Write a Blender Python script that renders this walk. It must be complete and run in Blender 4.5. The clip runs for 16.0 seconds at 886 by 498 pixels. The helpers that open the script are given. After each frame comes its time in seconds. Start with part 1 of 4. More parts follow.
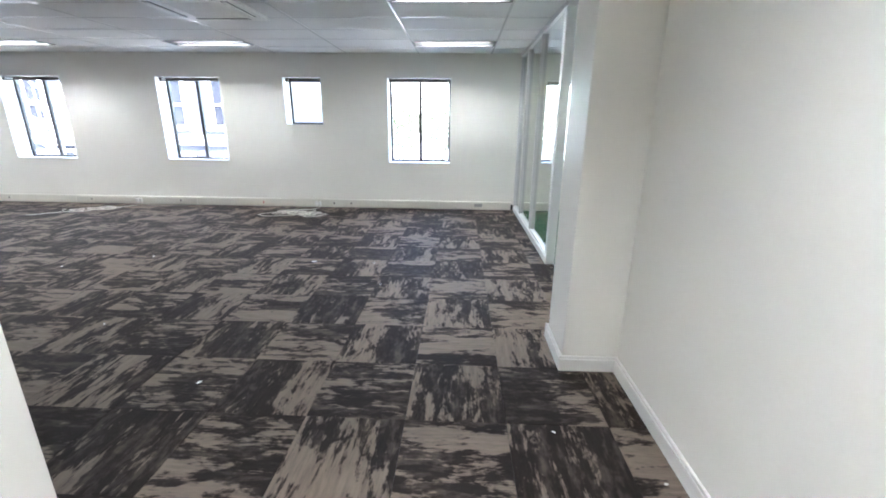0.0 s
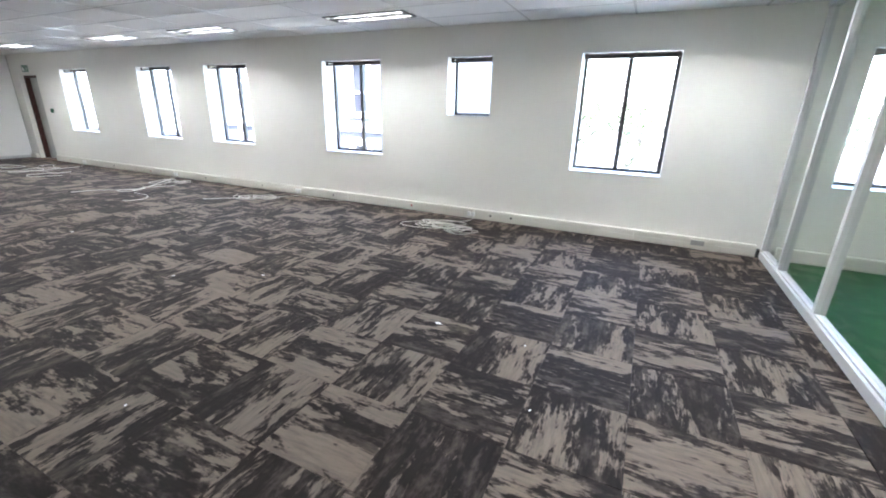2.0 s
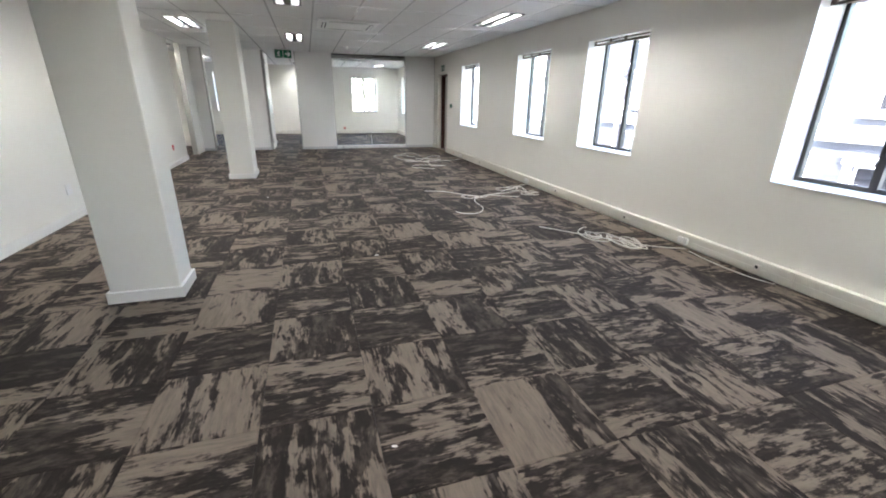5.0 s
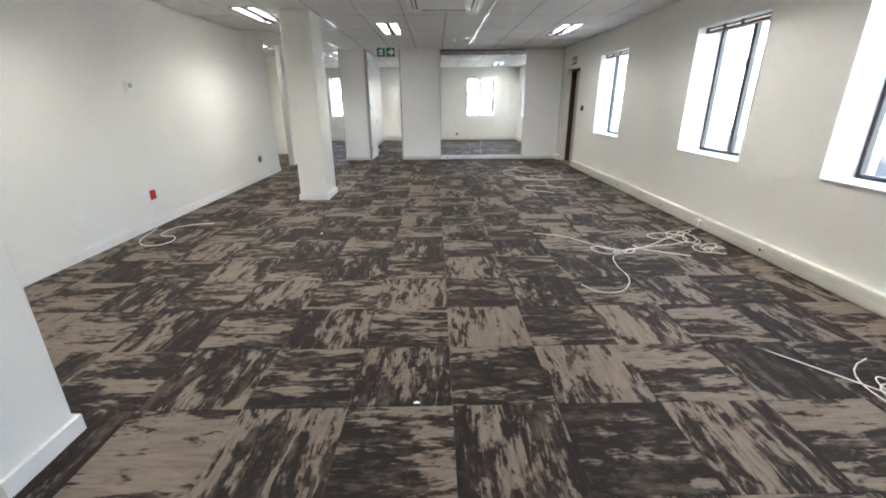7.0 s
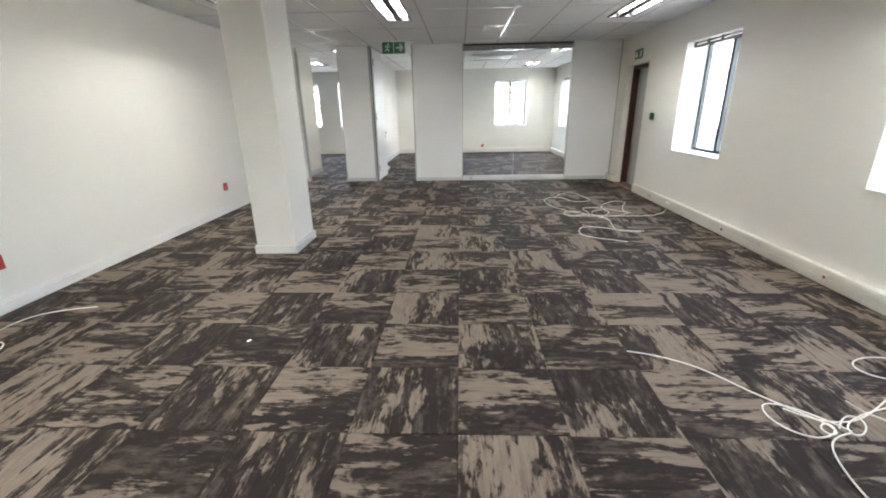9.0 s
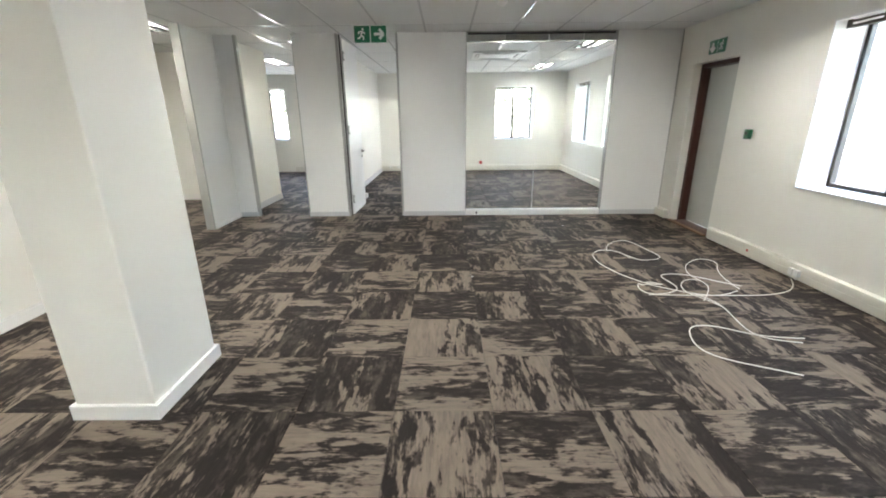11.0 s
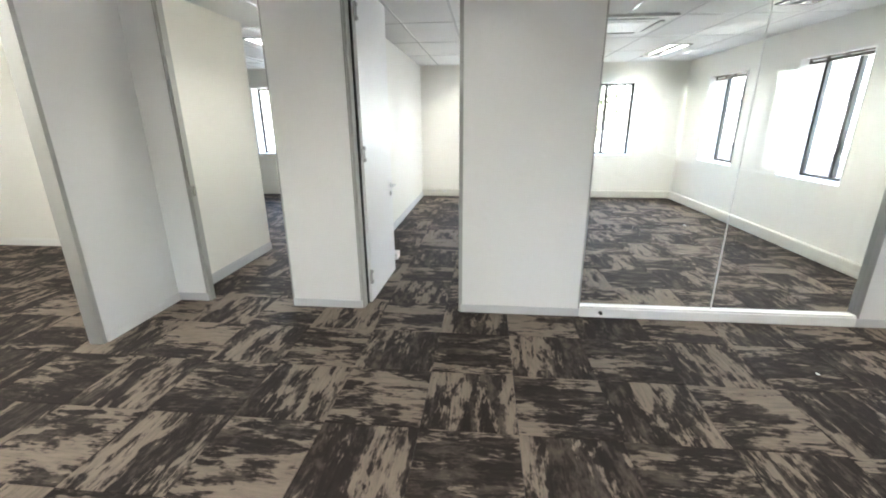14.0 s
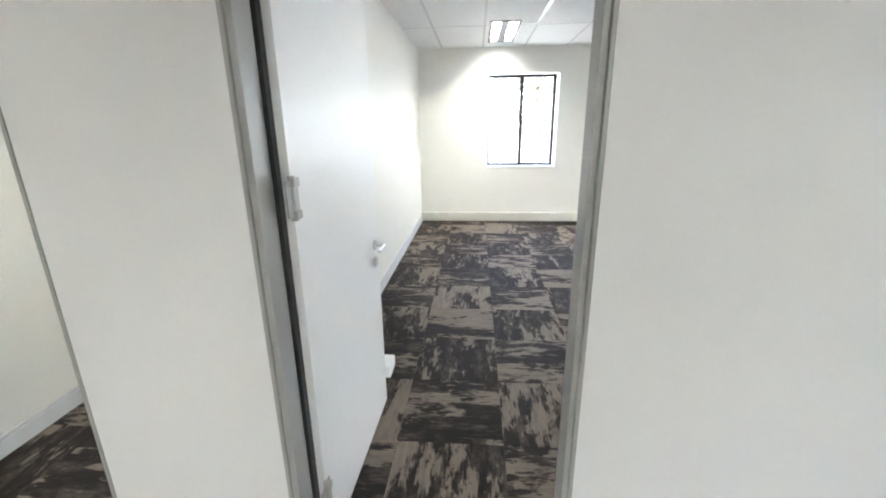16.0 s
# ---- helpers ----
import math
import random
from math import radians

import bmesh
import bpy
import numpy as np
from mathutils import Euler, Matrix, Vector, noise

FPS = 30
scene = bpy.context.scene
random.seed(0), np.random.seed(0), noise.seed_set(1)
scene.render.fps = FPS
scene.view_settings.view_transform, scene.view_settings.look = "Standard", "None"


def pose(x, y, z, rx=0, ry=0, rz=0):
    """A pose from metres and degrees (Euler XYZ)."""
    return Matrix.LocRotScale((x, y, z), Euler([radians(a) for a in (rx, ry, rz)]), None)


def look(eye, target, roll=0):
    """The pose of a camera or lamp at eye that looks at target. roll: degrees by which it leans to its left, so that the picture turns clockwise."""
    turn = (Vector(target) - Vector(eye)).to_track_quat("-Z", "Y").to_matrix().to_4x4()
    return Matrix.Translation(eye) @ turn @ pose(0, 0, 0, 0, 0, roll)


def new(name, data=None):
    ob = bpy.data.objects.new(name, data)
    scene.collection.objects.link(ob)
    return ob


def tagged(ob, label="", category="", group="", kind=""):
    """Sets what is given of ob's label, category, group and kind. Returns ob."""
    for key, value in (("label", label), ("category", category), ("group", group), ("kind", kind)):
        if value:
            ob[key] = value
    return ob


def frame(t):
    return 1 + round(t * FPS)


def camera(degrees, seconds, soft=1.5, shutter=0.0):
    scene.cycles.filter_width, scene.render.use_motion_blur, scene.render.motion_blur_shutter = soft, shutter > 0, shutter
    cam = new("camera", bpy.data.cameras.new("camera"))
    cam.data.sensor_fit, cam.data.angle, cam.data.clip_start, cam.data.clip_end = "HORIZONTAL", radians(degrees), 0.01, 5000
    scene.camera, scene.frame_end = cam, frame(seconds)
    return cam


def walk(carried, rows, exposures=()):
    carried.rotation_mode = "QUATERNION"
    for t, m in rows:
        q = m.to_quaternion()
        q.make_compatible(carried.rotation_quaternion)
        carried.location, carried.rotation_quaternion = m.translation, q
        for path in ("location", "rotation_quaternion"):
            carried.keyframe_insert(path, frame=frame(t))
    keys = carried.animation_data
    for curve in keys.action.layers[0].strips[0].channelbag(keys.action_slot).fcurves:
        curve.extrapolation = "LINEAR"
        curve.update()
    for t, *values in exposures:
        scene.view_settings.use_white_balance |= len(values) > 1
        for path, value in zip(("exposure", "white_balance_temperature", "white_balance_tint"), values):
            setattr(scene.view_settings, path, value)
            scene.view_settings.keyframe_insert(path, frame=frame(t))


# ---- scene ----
cam = camera(93.9, 16.0, 1.9)
PATH = [
    (0, (0.221, 0.498, 1.45), (0.145, 2.413, 0.877), 0.6),
    (0.5, (0.245, 0.985, 1.503), (0.022, 2.877, 0.895), 0.7),
    (1, (0.162, 1.404, 1.515), (-0.220, 3.267, 0.894), 1.0),
    (1.5, (0.021, 1.841, 1.526), (-0.592, 3.638, 0.897), 1.1),
    (2, (-0.172, 2.280, 1.503), (-0.981, 3.996, 0.868), 1.5),
    (2.5, (-0.449, 2.648, 1.472), (-1.461, 4.247, 0.823), 1.7),
    (3, (-0.773, 2.97, 1.483), (-1.993, 4.407, 0.814), 1.5),
    (3.5, (-1.119, 3.312, 1.484), (-2.537, 4.547, 0.802), 1.3),
    (4, (-1.563, 3.583, 1.489), (-3.143, 4.596, 0.799), 1.0),
    (4.5, (-2.022, 3.887, 1.445), (-3.73, 4.67, 0.761), 1.0),
    (7, (-4.574, 4.792, 1.418), (-6.457, 4.821, 0.744), -0.4),
    (7.5, (-5.11, 4.844, 1.405), (-7.002, 4.824, 0.754), -0.5),
    (8, (-5.656, 4.877, 1.418), (-7.552, 4.805, 0.786), -0.7),
    (8.5, (-6.191, 4.9, 1.442), (-8.08, 4.808, 0.793), -0.7),
    (9, (-6.767, 4.875, 1.435), (-8.658, 4.789, 0.789), -1.0),
    (11.5, (-9.632, 4.567, 1.487), (-11.538, 4.555, 0.881), -0.5),
    (12, (-10.155, 4.505, 1.5), (-12.067, 4.459, 0.914), -0.8),
    (12.5, (-10.661, 4.389, 1.5), (-12.579, 4.344, 0.935), -0.8),
    (13, (-11.202, 4.276, 1.501), (-13.12, 4.199, 0.939), -0.5),
    (13.5, (-11.727, 4.211, 1.501), (-13.64, 4.07, 0.933), -0.4),
    (14, (-12.221, 4.142, 1.540), (-14.120, 3.945, 0.948), -0.4),
    (14.5, (-12.802, 4.042, 1.533), (-14.697, 3.805, 0.938), -0.3),
    (15, (-13.357, 3.88, 1.507), (-15.253, 3.654, 0.912), 0.0),
    (15.5, (-13.904, 3.787, 1.484), (-15.802, 3.545, 0.9), -0.8),
    (16, (-14.404, 3.678, 1.476), (-16.316, 3.523, 0.908), -0.7),
]
walk(cam, [(t, look(e, g, r)) for t, e, g, r in PATH],
     exposures=[(0.0, 5.05, 5880, 11), (0.8, 5.42, 5910, 11), (1.6, 5.24, 5930, 11), (3.5, 4.83, 6180, 12), (4.5, 4.73, 6330, 11), (8.5, 4.88, 6480, 10),
                (11.5, 5.20, 6640, 7), (13.0, 5.40, 6610, 7), (15.0, 5.16, 6460, 8), (16.0, 5.31, 6410, 8)])

# ---- world, sun ----
world = bpy.data.worlds.new("sky")
scene.world = world
world.use_nodes = True
wn, wl = world.node_tree.nodes, world.node_tree.links
sky = wn.new("ShaderNodeTexSky")
sky.sky_type, sky.sun_disc = "NISHITA", False
sky.sun_elevation, sky.sun_rotation = radians(55), radians(143)
sky.air_density, sky.dust_density = 1.0, 1.5
wl.new(sky.outputs[0], wn["Background"].inputs[0])
wn["Background"].inputs[1].default_value = 0.15
sun = new("sun", bpy.data.lights.new("sun", "SUN"))
sun.data.energy, sun.data.angle, sun.data.color = 2.0, radians(0.6), (1.0, 0.95, 0.88)
sun.matrix_world = look((0, 0, 0), (-math.sin(radians(143)) * 0.5736, -math.cos(radians(143)) * 0.5736, -0.819))
TUBE = 3.5

# ---- materials ----


def material(name, base, rough=0.6, metal=0.0, vary=0.06, scale=6.0, grain=120.0, bump=0.02, spec=0.5):
    """A plain surface with blotches, grain and a fine relief."""
    m = bpy.data.materials.new(name)
    m.use_nodes = True
    n, l = m.node_tree.nodes, m.node_tree.links
    b = n["Principled BSDF"]
    co = n.new("ShaderNodeTexCoord")
    big, fine = n.new("ShaderNodeTexNoise"), n.new("ShaderNodeTexNoise")
    big.inputs["Scale"].default_value, big.inputs["Detail"].default_value = scale * 0.2, 5
    fine.inputs["Scale"].default_value, fine.inputs["Detail"].default_value = grain, 3
    for t in (big, fine):
        l.new(co.outputs["Object"], t.inputs["Vector"])
    mix = n.new("ShaderNodeMix")
    mix.data_type = "RGBA"
    mix.inputs[6].default_value = (*[c * (1 - vary) for c in base], 1)
    mix.inputs[7].default_value = (*[min(1, c * (1 + vary)) for c in base], 1)
    l.new(big.outputs[0], mix.inputs[0])
    l.new(mix.outputs[2], b.inputs["Base Color"])
    rr = n.new("ShaderNodeMapRange")
    rr.inputs[3].default_value, rr.inputs[4].default_value = max(0.03, rough - 0.08), min(1, rough + 0.08)
    l.new(big.outputs[0], rr.inputs[0])
    l.new(rr.outputs[0], b.inputs["Roughness"])
    b.inputs["Metallic"].default_value = metal
    b.inputs["Specular IOR Level"].default_value = spec
    bp = n.new("ShaderNodeBump")
    bp.inputs["Strength"].default_value, bp.inputs["Distance"].default_value = 0.5, bump * 0.05
    l.new(fine.outputs[0], bp.inputs["Height"])
    l.new(bp.outputs[0], b.inputs["Normal"])
    return m


def glass(name, tint=(1, 1, 1), rough=0.0):
    m = bpy.data.materials.new(name)
    m.use_nodes = True
    n, l = m.node_tree.nodes, m.node_tree.links
    n.remove(n["Principled BSDF"])
    tr, gl, mx, lw, fr = (n.new("ShaderNode" + k) for k in ("BsdfTransparent", "BsdfGlossy", "MixShader", "LayerWeight", "MapRange"))
    tr.inputs[0].default_value = (*tint, 1)
    gl.inputs["Roughness"].default_value = rough
    power = n.new("ShaderNodeMath")
    power.operation = "POWER"
    power.inputs[1].default_value = 5.0
    lw.inputs[0].default_value = 0.5
    fr.inputs[3].default_value, fr.inputs[4].default_value = 0.04, 0.8
    l.new(lw.outputs["Facing"], power.inputs[0])
    l.new(power.outputs[0], fr.inputs[0])
    l.new(fr.outputs[0], mx.inputs[0])
    l.new(tr.outputs[0], mx.inputs[1])
    l.new(gl.outputs[0], mx.inputs[2])
    l.new(mx.outputs[0], n["Material Output"].inputs[0])
    return m


def glow(name, colour, strength):
    m = bpy.data.materials.new(name)
    m.use_nodes = True
    b = m.node_tree.nodes["Principled BSDF"]
    b.inputs["Base Color"].default_value = (0.8, 0.8, 0.8, 1)
    b.inputs["Emission Color"].default_value = (*colour, 1)
    b.inputs["Emission Strength"].default_value = strength
    return m


def carpet(name, dark, light):
    """Carpet tile: streaks along the tile's own x, broken into blotches, another part of the pattern on every tile."""
    m = bpy.data.materials.new(name)
    m.use_nodes = True
    n, l = m.node_tree.nodes, m.node_tree.links
    b = n["Principled BSDF"]
    uv, info, at = n.new("ShaderNodeUVMap"), n.new("ShaderNodeObjectInfo"), n.new("ShaderNodeAttribute")
    uv.uv_map, at.attribute_name = "UVMap", "seed"
    add = n.new("ShaderNodeMath")
    add.operation = "ADD"
    l.new(info.outputs["Random"], add.inputs[0])
    l.new(at.outputs["Fac"], add.inputs[1])
    off = n.new("ShaderNodeCombineXYZ")
    for k, s in ((0, 37.0), (1, 91.0), (2, 53.0)):
        mu = n.new("ShaderNodeMath")
        mu.operation = "MULTIPLY"
        mu.inputs[1].default_value = s
        l.new(add.outputs[0], mu.inputs[0])
        l.new(mu.outputs[0], off.inputs[k])
    place = n.new("ShaderNodeVectorMath")
    l.new(uv.outputs[0], place.inputs[0])
    l.new(off.outputs[0], place.inputs[1])

    def streak(sx, sy, detail, rough, bend=0.0):
        sc, t = n.new("ShaderNodeVectorMath"), n.new("ShaderNodeTexNoise")
        sc.operation = "MULTIPLY"
        sc.inputs[1].default_value = (sx, sy, 1)
        l.new(place.outputs[0], sc.inputs[0])
        l.new(sc.outputs[0], t.inputs["Vector"])
        t.inputs["Scale"].default_value, t.inputs["Detail"].default_value, t.inputs["Roughness"].default_value = 1, detail, rough
        t.inputs["Distortion"].default_value = bend
        return t.outputs[0]

    def maths(op, a, c):
        k = n.new("ShaderNodeMath")
        k.operation = op
        for i, v in enumerate((a, c)):
            if isinstance(v, float):
                k.inputs[i].default_value = v
            else:
                l.new(v, k.inputs[i])
        return k.outputs[0]
    large, body = streak(1.3, 3.6, 2, 0.5, 0.0), streak(4.2, 15.0, 4, 0.6, 0.5)
    thread, blot = streak(9.0, 75.0, 3, 0.6, 0.0), streak(17.0, 26.0, 3, 0.6, 0.4)
    total = maths("ADD", maths("ADD", maths("MULTIPLY", large, 0.75), maths("MULTIPLY", body, 0.75)),
                  maths("ADD", maths("MULTIPLY", thread, 0.22), maths("MULTIPLY", blot, 0.28)))
    share = maths("MULTIPLY", maths("SUBTRACT", maths("FRACT", maths("MULTIPLY", add.outputs[0], 17.31), 0.0), 0.5), 0.08)
    total = maths("ADD", total, share)

    def step(v, lo, hi):
        k = n.new("ShaderNodeMapRange")
        k.interpolation_type = "SMOOTHSTEP"
        k.inputs[1].default_value, k.inputs[2].default_value = lo, hi
        l.new(v, k.inputs[0])
        return k.outputs[0]
    # pale yarn in sharp-edged patches, and a dry-brushed half tone between them
    brushed = maths("MULTIPLY", step(maths("ADD", maths("MULTIPLY", streak(3.4, 13.0, 5, 0.65, 0.3), 0.7), maths("MULTIPLY", blot, 0.3)), 0.47, 0.66), 0.38)
    pale = step(total, 0.985, 1.085)
    cover = maths("MAXIMUM", pale, brushed)
    loops = n.new("ShaderNodeTexNoise")
    loops.inputs["Scale"].default_value, loops.inputs["Detail"].default_value = 260, 2
    l.new(place.outputs[0], loops.inputs["Vector"])
    mix = n.new("ShaderNodeMix")
    mix.data_type = "RGBA"
    mix.inputs[6].default_value, mix.inputs[7].default_value = (*dark, 1), (*light, 1)
    patch = n.new("ShaderNodeMapRange")
    patch.inputs[1].default_value, patch.inputs[2].default_value, patch.inputs[3].default_value, patch.inputs[4].default_value = 0.33, 0.6, 0.80, 1.12
    l.new(streak(6.0, 40.0, 4, 0.65), patch.inputs[0])
    l.new(cover, mix.inputs[0])
    wear = n.new("ShaderNodeMapRange")
    wear.inputs[3].default_value, wear.inputs[4].default_value = 0.68, 1.32
    l.new(maths("ADD", maths("MULTIPLY", loops.outputs[0], 0.5), maths("MULTIPLY", thread, 0.5)), wear.inputs[0])
    tone = n.new("ShaderNodeVectorMath")
    tone.operation = "MULTIPLY"
    l.new(mix.outputs[2], tone.inputs[0])
    l.new(maths("MULTIPLY", wear.outputs[0], patch.outputs[0]), tone.inputs[1])
    l.new(tone.outputs[0], b.inputs["Base Color"])
    b.inputs["Roughness"].default_value = 0.7
    b.inputs["Specular IOR Level"].default_value = 0.14
    bp = n.new("ShaderNodeBump")
    bp.inputs["Strength"].default_value, bp.inputs["Distance"].default_value = 0.5, 0.002
    l.new(loops.outputs[0], bp.inputs["Height"])
    l.new(bp.outputs[0], b.inputs["Normal"])
    return m


def timber(name, a, c, along=(1, 1, 0.06), scale=14, rough=0.45):
    m = material(name, a, rough)
    n, l = m.node_tree.nodes, m.node_tree.links
    co, mp, t, mix = n.new("ShaderNodeTexCoord"), n.new("ShaderNodeMapping"), n.new("ShaderNodeTexNoise"), n.new("ShaderNodeMix")
    mp.inputs["Scale"].default_value = along
    t.inputs["Scale"].default_value, t.inputs["Detail"].default_value, t.inputs["Distortion"].default_value = scale, 6, 1.2
    l.new(co.outputs["Object"], mp.inputs["Vector"])
    l.new(mp.outputs[0], t.inputs["Vector"])
    mix.data_type = "RGBA"
    mix.inputs[6].default_value, mix.inputs[7].default_value = (*a, 1), (*c, 1)
    l.new(t.outputs[0], mix.inputs[0])
    l.new(mix.outputs[2], n["Principled BSDF"].inputs["Base Color"])
    return m


WALL = material("white_wall_paint", (0.815, 0.80, 0.745), 0.40, vary=0.025, bump=0.02)
FOOT = material("pale_grey_rail", (0.58, 0.59, 0.60), 0.4, vary=0.02)
PANEL = material("white_panel_laminate", (0.82, 0.82, 0.81), 0.35, vary=0.015, bump=0.006)
SKIRT = material("cream_plastic", (0.72, 0.70, 0.63), 0.4, vary=0.03, bump=0.004)
SKIRTING = material("white_gloss_timber", (0.80, 0.79, 0.765), 0.35, vary=0.03, bump=0.005)
CEIL = material("ceiling_board", (0.74, 0.74, 0.735), 0.8, vary=0.03, grain=200, bump=0.06)
BAR = material("white_ceiling_bar", (0.84, 0.84, 0.84), 0.16, vary=0.01)
ALU = material("grey_aluminium", (0.40, 0.40, 0.38), 0.4, 0.15, vary=0.03, bump=0.003)
WHITEALU = material("white_coated_aluminium", (0.62, 0.62, 0.62), 0.35, vary=0.02, bump=0.003)
BRONZE = material("bronze_aluminium", (0.055, 0.05, 0.047), 0.4, 0.3, vary=0.1, bump=0.004)
BLIND = material("brown_blind_rail", (0.11, 0.085, 0.065), 0.5, vary=0.15)
REFLECTOR = material("grey_light_louvre", (0.06, 0.06, 0.06), 0.45, 0.3, vary=0.05)
DISPLAY = material("grey_green_display", (0.16, 0.18, 0.15), 0.3)
STEEL = material("brushed_steel", (0.6, 0.6, 0.58), 0.28, 1.0, vary=0.04)
BLACK = material("black_plastic", (0.015, 0.015, 0.015), 0.45)
RED = material("red_plastic", (0.5, 0.03, 0.03), 0.4)
GREEN = material("sign_green", (0.0, 0.13, 0.06), 0.4)
BOXGREEN = material("break_glass_green", (0.02, 0.11, 0.055), 0.35)
WHITE = material("white_plastic", (0.82, 0.82, 0.80), 0.4, vary=0.03)
CABLE = material("white_cable_sheath", (0.72, 0.70, 0.64), 0.45, vary=0.08)
DARKWOOD = timber("dark_red_wood", (0.034, 0.009, 0.006), (0.078, 0.020, 0.013))
BLONDE = timber("blonde_maple_veneer", (0.72, 0.53, 0.20), (0.82, 0.66, 0.33), scale=9)
THRESH = timber("worn_brown_wood", (0.16, 0.08, 0.04), (0.26, 0.15, 0.08), along=(0.06, 1, 1))
CHANNEL = material("dull_steel_channel", (0.42, 0.42, 0.40), 0.24, 1.0, vary=0.15)
DOORGREY = material("grey_green_door_paint", (0.60, 0.61, 0.57), 0.22, vary=0.1)
GREENFLOOR = material("green_carpet", (0.032, 0.125, 0.048), 0.9, vary=0.3, scale=30, grain=300, bump=0.3, spec=0.2)
TILE = carpet("streaked_carpet", (0.0200, 0.0153, 0.0138), (0.182, 0.147, 0.118))
UNDER = material("dark_carpet_backing", (0.03, 0.028, 0.026), 0.9)
PANE = glass("window_glass", (0.97, 0.98, 0.98))
CLEAR = glass("partition_glass", (0.975, 0.988, 0.982))
TUBEMAT = glow("tube_light", (1.0, 0.98, 0.94), TUBE)
FACADE = material("pale_blue_render", (0.055, 0.056, 0.064), 0.8, vary=0.06, bump=0.2)
WHITEMASON = material("white_masonry_paint", (0.62, 0.62, 0.62), 0.7, vary=0.04, bump=0.1)
BLUEGLASS = material("blue_grey_glass", (0.012, 0.011, 0.016), 0.5, vary=0.2, bump=0.0)
LEAF = material("leaf_green", (0.045, 0.06, 0.02), 0.6, vary=0.4, scale=20)
BARK = material("grey_bark", (0.26, 0.23, 0.19), 0.9, vary=0.3, scale=30, bump=0.5)
GROUND = material("pale_paving", (0.30, 0.29, 0.27), 0.85, vary=0.15, bump=0.3)

# ---- building blocks ----


def mesh_of(name, bm, mat, parent=None, smooth=False):
    me = bpy.data.meshes.new(name)
    bmesh.ops.recalc_face_normals(bm, faces=bm.faces)
    bm.to_mesh(me)
    bm.free()
    for x in (mat if isinstance(mat, (list, tuple)) else [mat]):
        me.materials.append(x)
    if smooth:
        for p in me.polygons:
            p.use_smooth = True
    ob = new(name, me)
    if parent:
        ob.parent = parent
    return ob


def add_box(bm, x0, x1, y0, y1, z0, z1, bevel=0.0, index=0):
    b = bmesh.new()
    vs = bmesh.ops.create_cube(b, size=1)["verts"]
    for v in vs:
        v.co = ((x0 + x1) / 2 + v.co.x * (x1 - x0), (y0 + y1) / 2 + v.co.y * (y1 - y0), (z0 + z1) / 2 + v.co.z * (z1 - z0))
    if bevel:
        bmesh.ops.bevel(b, geom=list(b.edges), offset=bevel, segments=2, affect="EDGES", profile=0.6)
    remap = {v: bm.verts.new(v.co) for v in b.verts}
    for f in b.faces:
        g = bm.faces.new([remap[v] for v in f.verts])
        g.material_index = index
    b.free()


def box(name, x0, x1, y0, y1, z0, z1, mat, bevel=0.002, parent=None):
    bm = bmesh.new()
    add_box(bm, min(x0, x1), max(x0, x1), min(y0, y1), max(y0, y1), z0, z1, bevel)
    return mesh_of(name, bm, mat, parent)


def add_rod(bm, a, c, r0, r1=None, sides=10):
    a, c = Vector(a), Vector(c)
    q = (c - a).to_track_quat("Z", "Y").to_matrix()
    r1 = r0 if r1 is None else r1
    lo, hi = [], []
    for i in range(sides):
        w = 2 * math.pi * i / sides
        d = q @ Vector((math.cos(w), math.sin(w), 0))
        lo.append(bm.verts.new(a + d * r0))
        hi.append(bm.verts.new(c + d * r1))
    for i in range(sides):
        bm.faces.new((lo[i], lo[(i + 1) % sides], hi[(i + 1) % sides], hi[i]))
    bm.faces.new(lo[::-1])
    bm.faces.new(hi)


def empty(name, x=0, y=0, z=0, rz=0):
    ob = new(name)
    ob.matrix_basis = pose(x, y, z, 0, 0, rz)
    return ob


def wall(name, axis, near, far, a0, a1, z0, z1, mat, holes=(), label="white painted plaster wall"):
    """A wall from near to far across its thickness, running along axis ('x' or 'y') from a0 to a1, with holes (a0, a1, z0, z1) through it."""
    us = sorted({a0, a1, *[h[0] for h in holes], *[h[1] for h in holes]})
    vs = sorted({z0, z1, *[h[2] for h in holes], *[h[3] for h in holes]})
    us, vs = [u for u in us if a0 <= u <= a1], [v for v in vs if z0 <= v <= z1]

    def solid(i, j):
        if not (0 <= i < len(us) - 1 and 0 <= j < len(vs) - 1):
            return False
        u, v = (us[i] + us[i + 1]) / 2, (vs[j] + vs[j + 1]) / 2
        return not any(h[0] < u < h[1] and h[2] < v < h[3] for h in holes)
    bm, cache = bmesh.new(), {}

    def pt(u, d, v):
        k = (u, d, v)
        if k not in cache:
            cache[k] = bm.verts.new((u, d, v) if axis == "x" else (d, u, v))
        return cache[k]
    for i in range(len(us) - 1):
        for j in range(len(vs) - 1):
            if not solid(i, j):
                continue
            u0, u1, v0, v1 = us[i], us[i + 1], vs[j], vs[j + 1]
            for d in (near, far):
                bm.faces.new([pt(u0, d, v0), pt(u1, d, v0), pt(u1, d, v1), pt(u0, d, v1)])
            for di, dj, (p, q) in ((-1, 0, ((u0, v0), (u0, v1))), (1, 0, ((u1, v0), (u1, v1))), (0, -1, ((u0, v0), (u1, v0))), (0, 1, ((u0, v1), (u1, v1)))):
                if not solid(i + di, j + dj):
                    bm.faces.new([pt(p[0], near, p[1]), pt(q[0], near, q[1]), pt(q[0], far, q[1]), pt(p[0], far, p[1])])
    return tagged(mesh_of(name, bm, mat), label, "wall", kind="structure")


